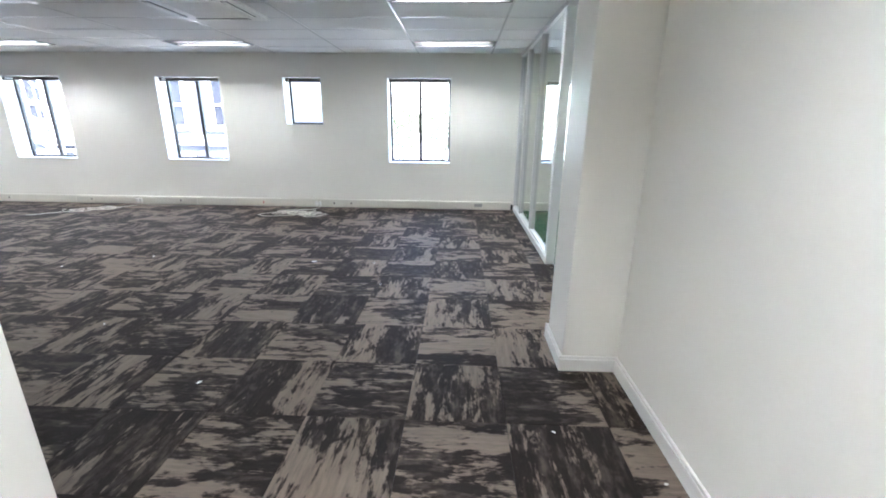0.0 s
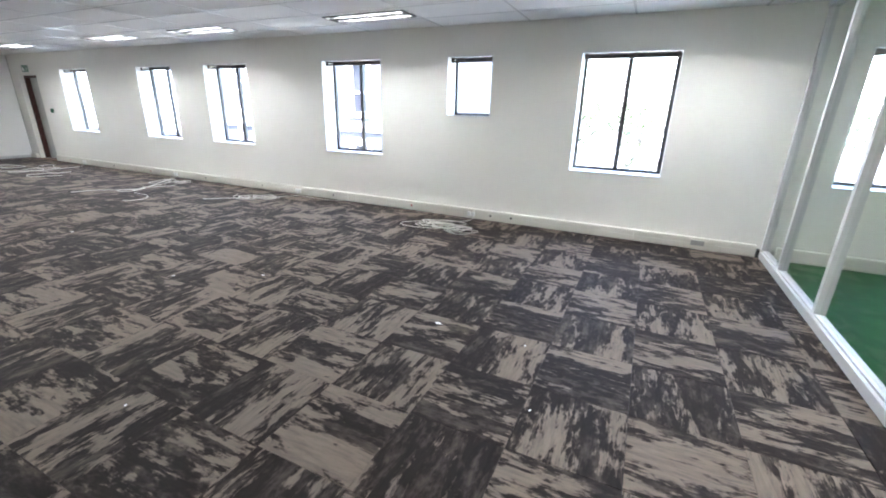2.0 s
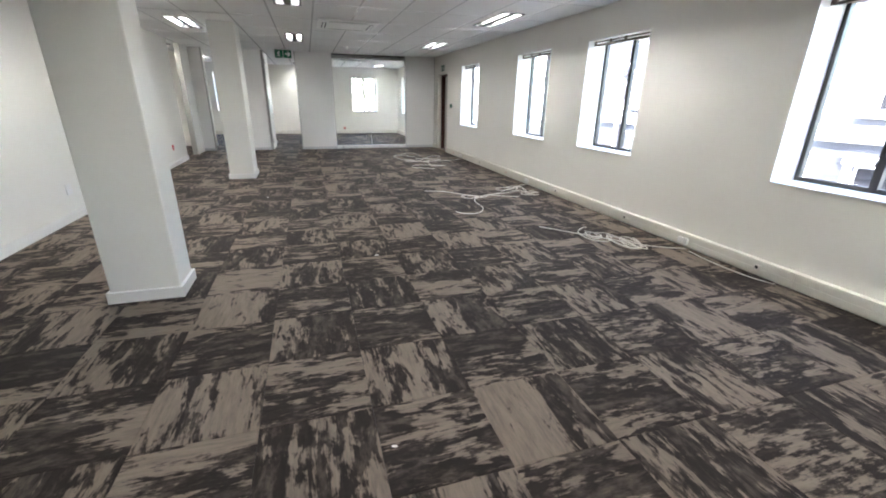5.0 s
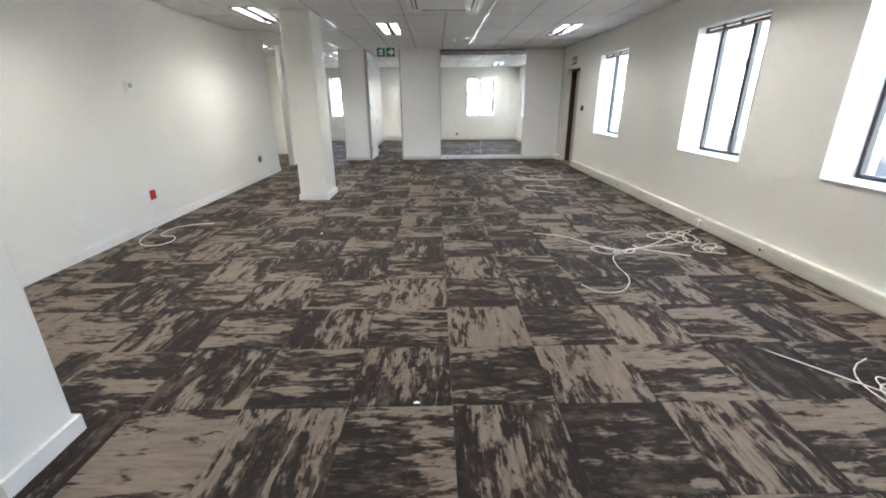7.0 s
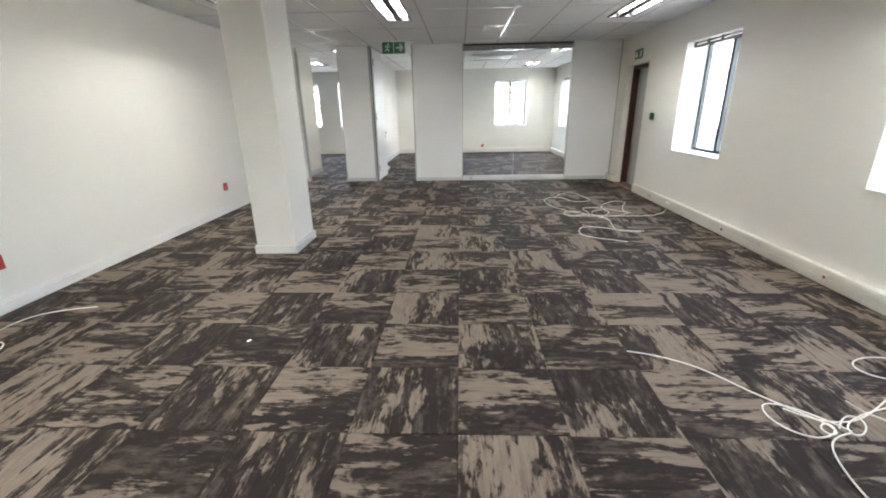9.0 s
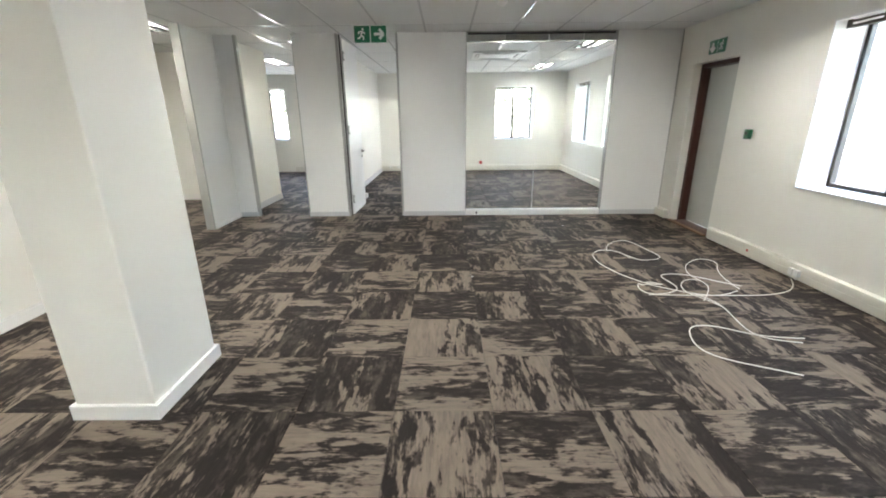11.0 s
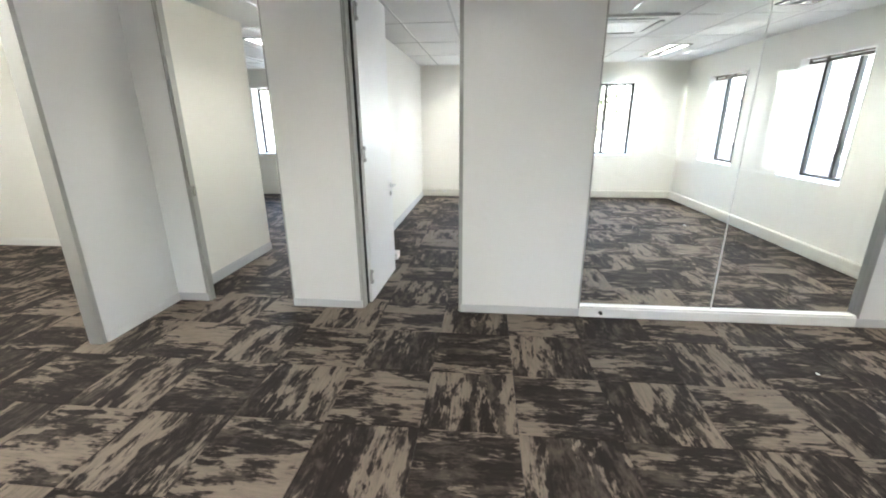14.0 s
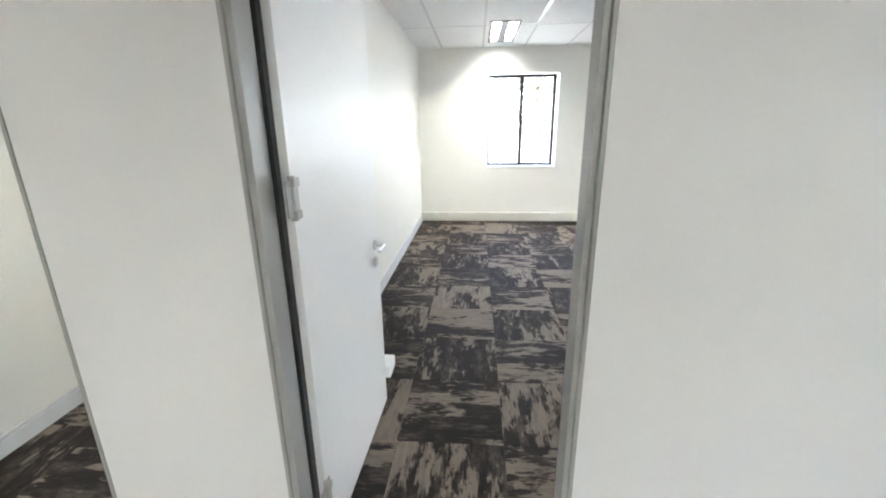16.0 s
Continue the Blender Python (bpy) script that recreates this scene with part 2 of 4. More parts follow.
# ---- the large structure ----
H = 2.575
NORTH = 7.90
P = -15.39
WEST = -21.04
WINDOWS = [(-1.04, 0.03, 0.80, 2.20), (-2.82, -2.17, 1.43, 2.20), (-5.04, -3.92, 0.80, 2.20), (-7.87, -6.74, 0.80, 2.20), (-9.96, -8.83, 0.80, 2.20),
           (-12.98, -11.83, 0.80, 2.20), (-18.07, -17.05, 0.83, 2.22), (-20.20, -19.12, 0.83, 2.22), (1.62, 2.75, 0.83, 2.17)]
WESTWINDOWS = [(5.98, 7.02, 0.85, 2.22), (3.85, 4.89, 0.85, 2.22), (0.90, 1.93, 0.87, 2.25), (-0.80, 0.25, 0.87, 2.22)]
DOOR = (-15.02, -14.13, 0.0, 2.09)

wall("wall_north", "x", NORTH, NORTH + 0.36, -21.4, 5.4, -0.1, 2.75, WALL, WINDOWS + [DOOR])
wall("wall_west", "y", WEST, WEST - 0.34, -4.2, NORTH, -0.1, 2.75, WALL, WESTWINDOWS)
wall("wall_south_room", "x", 1.38, 1.26, -13.77, -0.91, 0, H, WALL)
wall("wall_east_hall", "y", 1.21, 1.33, -3.2, 2.80, 0, H, WALL)
# made-up walls, out of view, that close off the hall behind the start
wall("wall_hall_end", "x", -3.2, -3.32, -0.91, 1.33, 0, H, WALL)
wall("wall_hall_west", "y", -0.91, -1.03, -3.2, 1.26, 0, H, WALL)
wall("wall_green_south", "x", 2.80, 2.68, 1.33, 5.2, 0, H, WALL)
wall("wall_green_east", "y", 5.2, 5.32, 2.68, NORTH, 0, H, WALL)
wall("wall_corridor_east", "y", -13.77, -13.65, -4.2, 1.26, 0, H, WALL)
wall("wall_corridor_end", "x", -4.2, -4.32, -21.2, -13.65, 0, H, WALL)
wall("wall_stub_south", "x", 1.40, 1.30, -15.48, -14.66, 0, H, PANEL, label="white laminate partition panel with grey edge trims")
wall("wall_vestibule", "x", 1.45, 1.35, -17.0, -15.50, 0, H, WALL)
wall("wall_corridor_west", "y", -16.90, -17.0, -4.2, 1.35, 0, H, WALL)
wall("wall_between_rooms", "x", 2.80, 2.70, WEST, -15.49, 0, H, WALL)

pillar = tagged(mesh_of("pillar", (lambda b: (add_box(b, 0.875, 1.36, 2.79, 3.20, 0, H, 0.004), b)[1])(bmesh.new()), WALL), "white painted square corner pillar with a skirting", "pillar", kind="structure")


def skirting(name, x0, x1, y0, y1, h=0.10, mat=SKIRTING):
    bm = bmesh.new()
    add_box(bm, min(x0, x1), max(x0, x1), min(y0, y1), max(y0, y1), 0, h * 0.8, 0.002)
    cx, cy = (0.004, 0) if abs(x1 - x0) < abs(y1 - y0) else (0, 0.004)
    add_box(bm, min(x0, x1) + cx, max(x0, x1) - cx, min(y0, y1) + cy, max(y0, y1) - cy, h * 0.8 + 0.0005, h, 0.003)
    return tagged(mesh_of(name, bm, mat), "painted timber skirting board", "skirting", kind="structure")


skirting("baseboard_hall", 1.188, 1.209, -3.19, 2.768)
skirting("baseboard_pillar_front", 0.854, 1.209, 2.769, 2.789)
skirting("baseboard_pillar_side", 0.854, 0.874, 2.79, 3.20)
skirting("baseboard_pillar_back", 0.854, 1.36, 3.201, 3.22)
skirting("baseboard_south", -13.76, -0.92, 1.381, 1.40)
skirting("baseboard_south_end", -0.909, -0.89, 1.27, 1.40)
skirting("baseboard_vestibule", -16.99, -15.52, 1.451, 1.47, mat=FOOT)
skirting("baseboard_corridor", -16.899, -16.88, -4.1, 1.34)
skirting("baseboard_between", WEST + 0.1, -16.5, 2.801, 2.82, mat=FOOT)
skirting("baseboard_stub", -15.47, -14.67, 1.401, 1.415, 0.07, PANEL)


def column(name, x0, x1, y0, y1):
    root = tagged(empty(name, (x0 + x1) / 2, (y0 + y1) / 2), "square white plastered column with a white skirting", "column", "columns in the room", "structure")
    w, d = (x1 - x0) / 2, (y1 - y0) / 2
    box("shaft", -w + 0.02, w - 0.02, -d + 0.02, d - 0.02, 0, H, WALL, 0.012, root)
    bm = bmesh.new()
    add_box(bm, -w, w, -d, d, 0, 0.085, 0.004)
    mesh_of("skirting", bm, SKIRTING, root)
    return root


column("column", -6.13, -5.76, 2.67, 3.16)
column("column", -11.44, -10.83, 2.70, 3.15)

# floor slab under the tiles, and the green carpet
box("floor", -21.4, 5.4, -4.4, 8.24, -0.25, -0.006, UNDER, 0)
tagged(bpy.data.objects["floor"], "dark carpet backing under streaked carpet tiles", "floor", kind="structure")
gf = box("floor_green", 1.27, 5.2, 2.8, NORTH, -0.004, 0.001, GREENFLOOR, 0)
tagged(gf, "bright green fitted carpet", "carpet", kind="structure")


def lamp(x0, y0, length=1.14):
    """A recessed light: two open channels beside a spine, the tubes up inside them."""
    root = tagged(empty("ceiling_light", x0 + length / 2, y0 + 0.11, H), "recessed twin fluorescent ceiling light, switched on", "ceiling light", "recessed ceiling lights")
    a = length / 2
    bm = bmesh.new()
    for s in (-1, 1):
        add_box(bm, -a - 0.02, a + 0.02, s * 0.158 - 0.012, s * 0.158 + 0.012, -0.006, 0.070, 0.0)
        add_box(bm, s * (a + 0.01) - 0.01, s * (a + 0.01) + 0.01, -0.1455, 0.1455, -0.006, 0.070, 0.0)
    mesh_of("frame", bm, REFLECTOR, root)
    box("spine", -a + 0.001, a - 0.001, -0.045, 0.045, -0.003, 0.069, REFLECTOR, 0.003, root)
    box("tray", -a, a, -0.145, 0.145, 0.0705, 0.08, REFLECTOR, 0, root)
    for s in (-1, 1):
        box("tube", -a + 0.07, a - 0.07, s * 0.095 - 0.034, s * 0.095 + 0.034, 0.042, 0.060, TUBEMAT, 0.004, root)
    return root


LAMPS = [(-0.48, 6.95), (-4.10, 6.95), (-7.20, 6.95), (-9.66, 6.95), (-13.24, 6.95), (-13.10, 3.93), (-9.05, 3.93), (-0.48, 4.66), (-4.7, 3.93),
         # last four and (-15.7, -1.6): made-up lights that brighten hall, corridor, green room
         (-11.86, 2.20), (-8.1, 2.20), (-16.95, 6.90), (-20.66, 3.88), (-20.3, 6.80), (-15.1, 0.86), (-19.0, 1.0), (-15.7, -1.6), (-16.5, 2.3, 0.55), (1.9, 3.7), (-0.2, 0.85, 0.8), (-0.45, 0.0), (-0.45, -2.2)]
for p in LAMPS:
    lamp(*p)

# ceiling: boards and bars in one mesh, left out where the lights are let in
CUTS = [(x - 0.02, x + (w[0] if w else 1.14) + 0.02, y - 0.06, y + 0.28) for x, y, *w in LAMPS]


def without(rect, cuts):
    """The rectangles that are left of rect (x0, x1, y0, y1) beside the cuts."""
    left = [rect]
    for c0, c1, d0, d1 in cuts:
        nxt = []
        for x0, x1, y0, y1 in left:
            if c1 <= x0 or c0 >= x1 or d1 <= y0 or d0 >= y1:
                nxt.append((x0, x1, y0, y1))
                continue
            m0, m1 = max(x0, c0), min(x1, c1)
            nxt += [q for q in ((x0, m0, y0, y1), (m1, x1, y0, y1), (m0, m1, y0, max(y0, d0)), (m0, m1, min(y1, d1), y1)) if q[1] - q[0] > 0.002 and q[3] - q[2] > 0.002]
        left = nxt
    return left


bm = bmesh.new()
xs = [0.69 + 1.2 * k for k in range(-19, 5)]
ys = [4.96 + 0.6 * k for k in range(-16, 6)]
for a, c in zip(xs, xs[1:]):
    for d, e in zip(ys, ys[1:]):
        a1, c1, d1, e1 = max(a, -21.3), min(c, 5.3), max(d, -4.3), min(e, 7.9)
        if c1 - a1 > 0.05 and e1 - d1 > 0.05:
            for q in without((a1 + 0.010, c1 - 0.010, d1 + 0.010, e1 - 0.010), CUTS):
                add_box(bm, *q, H + 0.006, H + 0.03, 0.0, 0)
for a in xs:
    if -21.2 < a < 5.2:
        for q in without((a - 0.012, a + 0.012, -4.3, 7.9), CUTS):
            add_box(bm, *q, H + 0.002, H + 0.012, 0.0, 1)
for d in ys:
    if -4.2 < d < 7.8:
        for q in without((-21.3, 5.3, d - 0.012, d + 0.012), CUTS):
            add_box(bm, *q, H + 0.003, H + 0.012, 0.0, 1)
add_box(bm, -21.4, 5.4, -4.4, 8.24, H + 0.09, H + 0.3, 0, 0)
tagged(mesh_of("ceiling", bm, (CEIL, BAR)), "suspended ceiling of white boards in a white grid", "ceiling", kind="structure")

# ---- windows ----


def window(k, a0, a1, z0, z1, single=False):
    """A window built along x with its inner wall face at y = 0."""
    root = tagged(empty("window_%d" % k), "bronze aluminium window in a deep white reveal", "window", kind="structure")
    w, d = a1 - a0, 0.28
    bm = bmesh.new()
    for x0, x1, y0, y1 in ((0, 0.035, z0, z1), (w - 0.044, w, z0, z1), (0.035, w - 0.044, z0 + 0.001, z0 + 0.046), (0.035, w - 0.044, z1 - 0.035, z1 - 0.001)):
        add_box(bm, x0, x1, d, d + 0.05, y0, y1, 0.002)
    mesh_of("frame", bm, BRONZE, root)
    mid = w / 2
    if not single:
        bm = bmesh.new()
        add_box(bm, mid - 0.028, mid + 0.028, d - 0.012, d + 0.04, z0 + 0.036, z1 - 0.036, 0.003)
        mesh_of("mullion", bm, BRONZE, root)
        for zz in (z0 + 0.30, z0 + 1.0):
            bm = bmesh.new()
            add_box(bm, mid - 0.012, mid + 0.012, d - 0.030, d - 0.0125, zz - 0.03, zz + 0.03, 0.003)
            add_rod(bm, (mid, d - 0.028, zz), (mid - 0.015, d - 0.05, zz - 0.09), 0.007, 0.005, 8)
            mesh_of("handle", bm, BRONZE, root)
    for x0, x1 in (((0.036, w - 0.036),) if single else ((0.036, mid - 0.023), (mid + 0.023, w - 0.036))):
        g = box("pane", x0, x1, d + 0.020, d + 0.026, z0 + 0.036, z1 - 0.036, PANE, 0, root)
        g.visible_shadow = False
    box("sill", 0.001, w - 0.001, -0.012, d - 0.001, z0 - 0.003, z0 + 0.012, WHITE, 0.004, root)
    bm = bmesh.new()
    for x0, x1, y0, y1 in ((-0.012, 0.004, z0, z1), (w - 0.004, w + 0.012, z0, z1), (-0.012, w + 0.012, z1 - 0.004, z1 + 0.012)):
        add_box(bm, x0, x1, -0.006, 0.006, y0, y1, 0.002)
    mesh_of("edge_bead", bm, WHITE, root)
    return root


def headrail(a0, a1, z1):
    root = tagged(empty("blind_headrail"), "brown blind headrail with end brackets and no slats", "blind rail", "blind headrails")
    w = a1 - a0
    bm = bmesh.new()
    add_box(bm, 0.02, w - 0.02, 0.09, 0.094, z1 - 0.062, z1 - 0.042, 0.001)
    add_box(bm, 0.02, w - 0.02, 0.09, 0.094, z1 - 0.024, z1 - 0.006, 0.001)
    add_box(bm, 0.02, w - 0.02, 0.0945, 0.135, z1 - 0.062, z1 - 0.058, 0.001)
    add_box(bm, 0.02, w - 0.02, 0.1355, 0.14, z1 - 0.062, z1 - 0.046, 0.001)
    mesh_of("rail", bm, BLIND, root)
    for x in (0.04, w * 0.3, w * 0.55, w - 0.04):
        box("bracket", x - 0.022, x + 0.022, 0.078, 0.0885, z1 - 0.066, z1 - 0.001, BLIND, 0.002, root)
    return root


for k, (a0, a1, z0, z1) in enumerate(WINDOWS):
    window(k + 1, a0, a1, z0, z1, a1 - a0 < 0.8).matrix_basis = pose(a0, NORTH, 0)
    headrail(a0, a1, z1).matrix_basis = pose(a0, NORTH, 0)
for k, (a0, a1, z0, z1) in enumerate(WESTWINDOWS):
    window(k + 20, a0, a1, z0, z1).matrix_basis = pose(WEST, a0, 0, 0, 0, 90)

# ---- trunking ----


def trunking(name, x0, x1, y, h=0.142):
    bm = bmesh.new()
    add_box(bm, x0, x1, y - 0.060, y - 0.001, 0.004, h, 0.004)
    add_box(bm, x0 + 0.001, x1 - 0.001, y - 0.064, y - 0.0605, 0.018, h * 0.52, 0.002)
    add_box(bm, x0 + 0.001, x1 - 0.001, y - 0.064, y - 0.0605, h * 0.56, h - 0.014, 0.002)
    return tagged(mesh_of(name, bm, SKIRT), "cream plastic cable trunking along the wall foot", "trunking", kind="structure")


edges = [1.13, -0.15, -2.3, -4.6, -6.9, -9.2, -11.5, -14.03]
for a, c in zip(edges, edges[1:]):
    trunking("trim_trunking", c + 0.002, a - 0.002, NORTH)
trunking("trim_trunking_stub", -15.38, -15.08, NORTH, 0.12)
trunking("trim_trunking_room", WEST + 0.07, -15.5, NORTH)
trunking("trim_trunking_green", 1.32, 5.19, NORTH)
tw = trunking("trim_trunking_west", -2.6, 4.9, 0)
tw.matrix_basis = pose(WEST, 2.95, 0, 0, 0, 90) 

# ---- west partition ----


def flat_panel(name, y0, y1, x=P, t=0.09, trim0=True, trim1=True):
    """A full-height laminate panel of the partition, its face at x, with grey edge trims and a foot rail."""
    root = tagged(empty(name, x, y0), "white laminate partition panel with grey edge trims", "partition panel", "partition panels", "structure")
    w = y1 - y0
    box("board", -t, 0, 0.012 if trim0 else 0.0, w - (0.012 if trim1 else 0.0), 0.072, H, PANEL, 0.002, root)
    box("foot_rail", -t - 0.003, 0.004, 0.001, w - 0.001, 0.002, 0.071, FOOT, 0.003, root)
    for on, a in ((trim0, 0.0), (trim1, w - 0.0115)):
        if on:
            box("edge_trim", -t - 0.004, 0.004, a, a + 0.0115, 0.072, H, ALU, 0.003, root)
    return root


flat_panel("wall_panel_stub", 1.4005, 1.685, P - 0.03, 0.06, False)
flat_panel("wall_panel", 2.50, 3.115)
flat_panel("wall_panel", 3.957, 4.924)
flat_panel("wall_panel", 6.99, NORTH - 0.003)

# glazed part of the partition
root = tagged(empty("window_partition", P, 4.926), "clear glass partition screen in a white foot rail and steel head channel", "glass screen", kind="structure")
box("foot_rail", -0.095, 0.006, 0.001, 2.061, 0.002, 0.078, WHITE, 0.004, root)
box("bead", -0.070, -0.004, 0.001, 2.061, 0.0785, 0.092, WHITE, 0.002, root)
box("head_channel", -0.090, -0.002, 0.001, 2.061, 2.45, H - 0.001, CHANNEL, 0.003, root)
for a in (0.52, 1.12, 1.60):
    box("channel_joint", -0.0915, 0.0012, a, a + 0.012, 2.448, H - 0.002, STEEL, 0.002, root)
# flat black strip painted in for the shade of the gap above the channel
box("head_gap_shade", -0.002, 0.0015, 0.02, 2.04, 2.535, 2.555, BLACK, 0, root)
for a, c in ((0.004, 1.020), (1.026, 2.058)):
    g = box("pane", -0.046, -0.034, a, c, 0.0925, 2.4495, CLEAR, 0.001, root)
    g.visible_shadow = False
box("joint", -0.0465, -0.0335, 1.0215, 1.0245, 0.0925, 2.4495, WHITE, 0, root)
bm = bmesh.new()
add_rod(bm, (0.0065, 0.12, 0.045), (0.028, 0.12, 0.045), 0.016, 0.013, 14)
add_rod(bm, (0.0281, 0.12, 0.045), (0.034, 0.12, 0.045), 0.013, 0.009, 14)
stop = mesh_of("door_stop", bm, BLACK)
stop.matrix_basis = pose(P, 4.972, 0)
tagged(stop, "small black rubber stop on the foot rail", "door stop")


def lever(bm, side=1):
    add_rod(bm, (0, 0, 0), (0, side * 0.008, 0), 0.026, 0.026, 18)
    add_rod(bm, (0, side * 0.008, 0), (0, side * 0.05, 0), 0.009, 0.009, 10)
    add_rod(bm, (0, side * 0.05, 0), (0.11, side * 0.052, 0), 0.009, 0.008, 10)
    add_rod(bm, (0, 0, -0.085), (0, side * 0.008, -0.085), 0.024, 0.024, 18)
    add_rod(bm, (0, side * 0.008, -0.085), (0, side * 0.012, -0.085), 0.009, 0.009, 10)


# open office door, folded back along the dividing wall
door = tagged(empty("door_1", -15.50, 3.128, 0, 178.5), "white flush door standing open, steel lever handle and hinges", "door", kind="structure")
box("leaf", 0.012, 0.87, -0.042, -0.002, 0.008, 2.53, PANEL, 0.002, door)
bm = bmesh.new()
lever(bm, -1)
hd = mesh_of("handle", bm, STEEL, door)
hd.matrix_basis = pose(0.80, -0.0425, 0.93, 0, 0, 0) @ Matrix.Diagonal((-1, 1, 1, 1))
for zz in (0.25, 1.29, 2.30):
    bm = bmesh.new()
    add_rod(bm, (0.002, -0.048, zz - 0.055), (0.002, -0.048, zz + 0.055), 0.0085, 0.0085, 12)
    add_rod(bm, (0.002, -0.048, zz - 0.062), (0.002, -0.048, zz - 0.0555), 0.010, 0.010, 12)
    add_rod(bm, (0.002, -0.048, zz + 0.0555), (0.002, -0.048, zz + 0.062), 0.010, 0.010, 12)
    add_box(bm, 0.013, 0.042, -0.0475, -0.0425, zz - 0.05, zz + 0.05, 0.001)
    add_box(bm, -0.034, -0.0075, -0.051, -0.046, zz - 0.05, zz + 0.05, 0.001)
    for dz in (-0.045, 0.045):
        add_box(bm, -0.012, 0.020, -0.064, -0.049, zz + dz - 0.012, zz + dz + 0.012, 0.002)
    mesh_of("hinge", bm, ALU, door)
box("door_gap_seal", -15.509, -15.482, 3.118, 3.146, 0.005, H, BLACK, 0)
tagged(bpy.data.objects["door_gap_seal"], "black rubber door seal strip", "seal", kind="structure")
trim = box("trim_door_jamb", -15.480, -15.395, 3.1155, 3.135, 0.002, H, ALU, 0.003)
tagged(trim, "grey aluminium door jamb", "door jamb", kind="structure")
trim = box("trim_door_jamb", -15.480, -15.395, 3.940, 3.9565, 0.002, H, ALU, 0.003)
tagged(trim, "grey aluminium door jamb", "door jamb", kind="structure")
trim = box("trim_panel_jamb", -15.487, -15.425, 1.6855, 1.706, 0.002, H, ALU, 0.003)
tagged(trim, "grey aluminium door jamb with a latch plate", "door jamb", kind="structure")
latch = box("latch_plate", -15.470, -15.445, 1.7062, 1.7100, 0.95, 1.03, STEEL, 0.001)
tagged(latch, "small steel latch plate on the jamb", "latch")
trim = box("trim_corridor_jamb", -14.66, -14.625, 1.295, 1.405, 0.002, H, ALU, 0.003)
tagged(trim, "grey aluminium edge trim", "edge trim", kind="structure")
foot = box("door_holder", -16.60, -16.46, 2.822, 3.20, 0.08, 0.155, WHITE, 0.012)
tagged(foot, "small white plastic box low on the wall", "wall box")
sw = box("light_switch", -16.62, -16.54, 2.8005, 2.810, 0.76, 0.88, WHITE, 0.003)
tagged(sw, "white plastic light switch plate on the wall", "switch")

# ---- fire exit door in the north wall ----
root = tagged(empty("door_2", DOOR[0], NORTH, 0), "closed grey door in a dark red wooden frame", "door", kind="structure")
w = DOOR[1] - DOOR[0]
bm = bmesh.new()
for a, c, z0, z1 in ((0.0005, 0.05, 0.0, 2.089), (w - 0.05, w - 0.0005, 0.0, 2.089), (0.0505, w - 0.0505, 2.035, 2.089)):
    add_box(bm, a, c, 0.10, 0.24, z0, z1, 0.004)
mesh_of("frame", bm, DARKWOOD, root)
box("leaf", 0.053, w - 0.053, 0.20, 0.236, 0.012, 2.032, DOORGREY, 0.003, root)
bm = bmesh.new()
add_rod(bm, (w - 0.115, 0.1995, 1.06), (w - 0.115, 0.155, 1.06), 0.011, 0.011, 12)
add_box(bm, w - 0.17, w - 0.105, 0.140, 0.1545, 1.045, 1.075, 0.004)
mesh_of("handle", bm, BRONZE, root)
box("threshold", 0.051, w - 0.051, 0.012, 0.198, 0.0005, 0.011, DARKWOOD, 0.003, root)
strip = box("trim_threshold", DOOR[0] + 0.01, DOOR[1] - 0.01, NORTH - 0.055, NORTH + 0.011, 0.0005, 0.014, THRESH, 0.004)
tagged(strip, "worn wooden threshold strip at the door", "threshold", kind="structure")


def exit_sign(name, hang, arrow_down=False):
    """A green sign with a running figure drawn as bars and an arrow, facing -y."""
    root = tagged(empty(name), "green and white emergency exit sign", "exit sign", "exit signs")
    box("plate", -0.17, 0.17, 0.0, 0.006, 0.0, 0.17, WHITE, 0.001, root)
    for x0 in (-0.163, 0.005):
        box("field", x0, x0 + 0.158, -0.0015, -0.0002, 0.008, 0.162, GREEN, 0, root)
    fig = bmesh.new()
    o = -0.084 if not arrow_down else 0.084
    add_rod(fig, (o + 0.008, -0.003, 0.130), (o + 0.008, -0.0018, 0.130), 0.012, 0.012, 14)
    for a, c in (((o + 0.004, 0.113), (o - 0.008, 0.078)), ((o - 0.008, 0.078), (o + 0.016, 0.058)), ((o + 0.016, 0.058), (o + 0.010, 0.030)), ((o - 0.008, 0.078), (o - 0.022, 0.052)),
                 ((o - 0.022, 0.052), (o - 0.046, 0.046)), ((o + 0.004, 0.108), (o + 0.030, 0.092)), ((o + 0.002, 0.110), (o - 0.026, 0.108)), ((o - 0.026, 0.108), (o - 0.036, 0.088))):
        add_rod(fig, (a[0], -0.0024, a[1]), (c[0], -0.0024, c[1]), 0.0082, 0.0070, 6)
    mesh_of("pictogram", fig, WHITE, root)
    ar = bmesh.new()
    o = 0.084 if not arrow_down else -0.084

    def q(u, v):
        return (o + u, v) if not arrow_down else (o + (v - 0.085), 0.085 - u)
    for a, c in ((q(-0.045, 0.085), q(0.048, 0.085)), (q(0.05, 0.085), q(0.008, 0.130)), (q(0.05, 0.085), q(0.008, 0.040))):
        add_rod(ar, (a[0], -0.0024, a[1]), (c[0], -0.0024, c[1]), 0.0145, 0.0145, 6)
    mesh_of("arrow", ar, WHITE, root)
    if hang:
        for x in (-0.12, 0.12):
            bm = bmesh.new()
            add_rod(bm, (x, 0.003, 0.1705), (x, 0.003, 0.19), 0.003)
            mesh_of("hanger", bm, STEEL, root)
    return root


exit_sign("exit_sign", True).matrix_basis = pose(-14.77, 3.70, H - 0.23, 0, 0, 90) @ Matrix.Scale(1.22, 4)
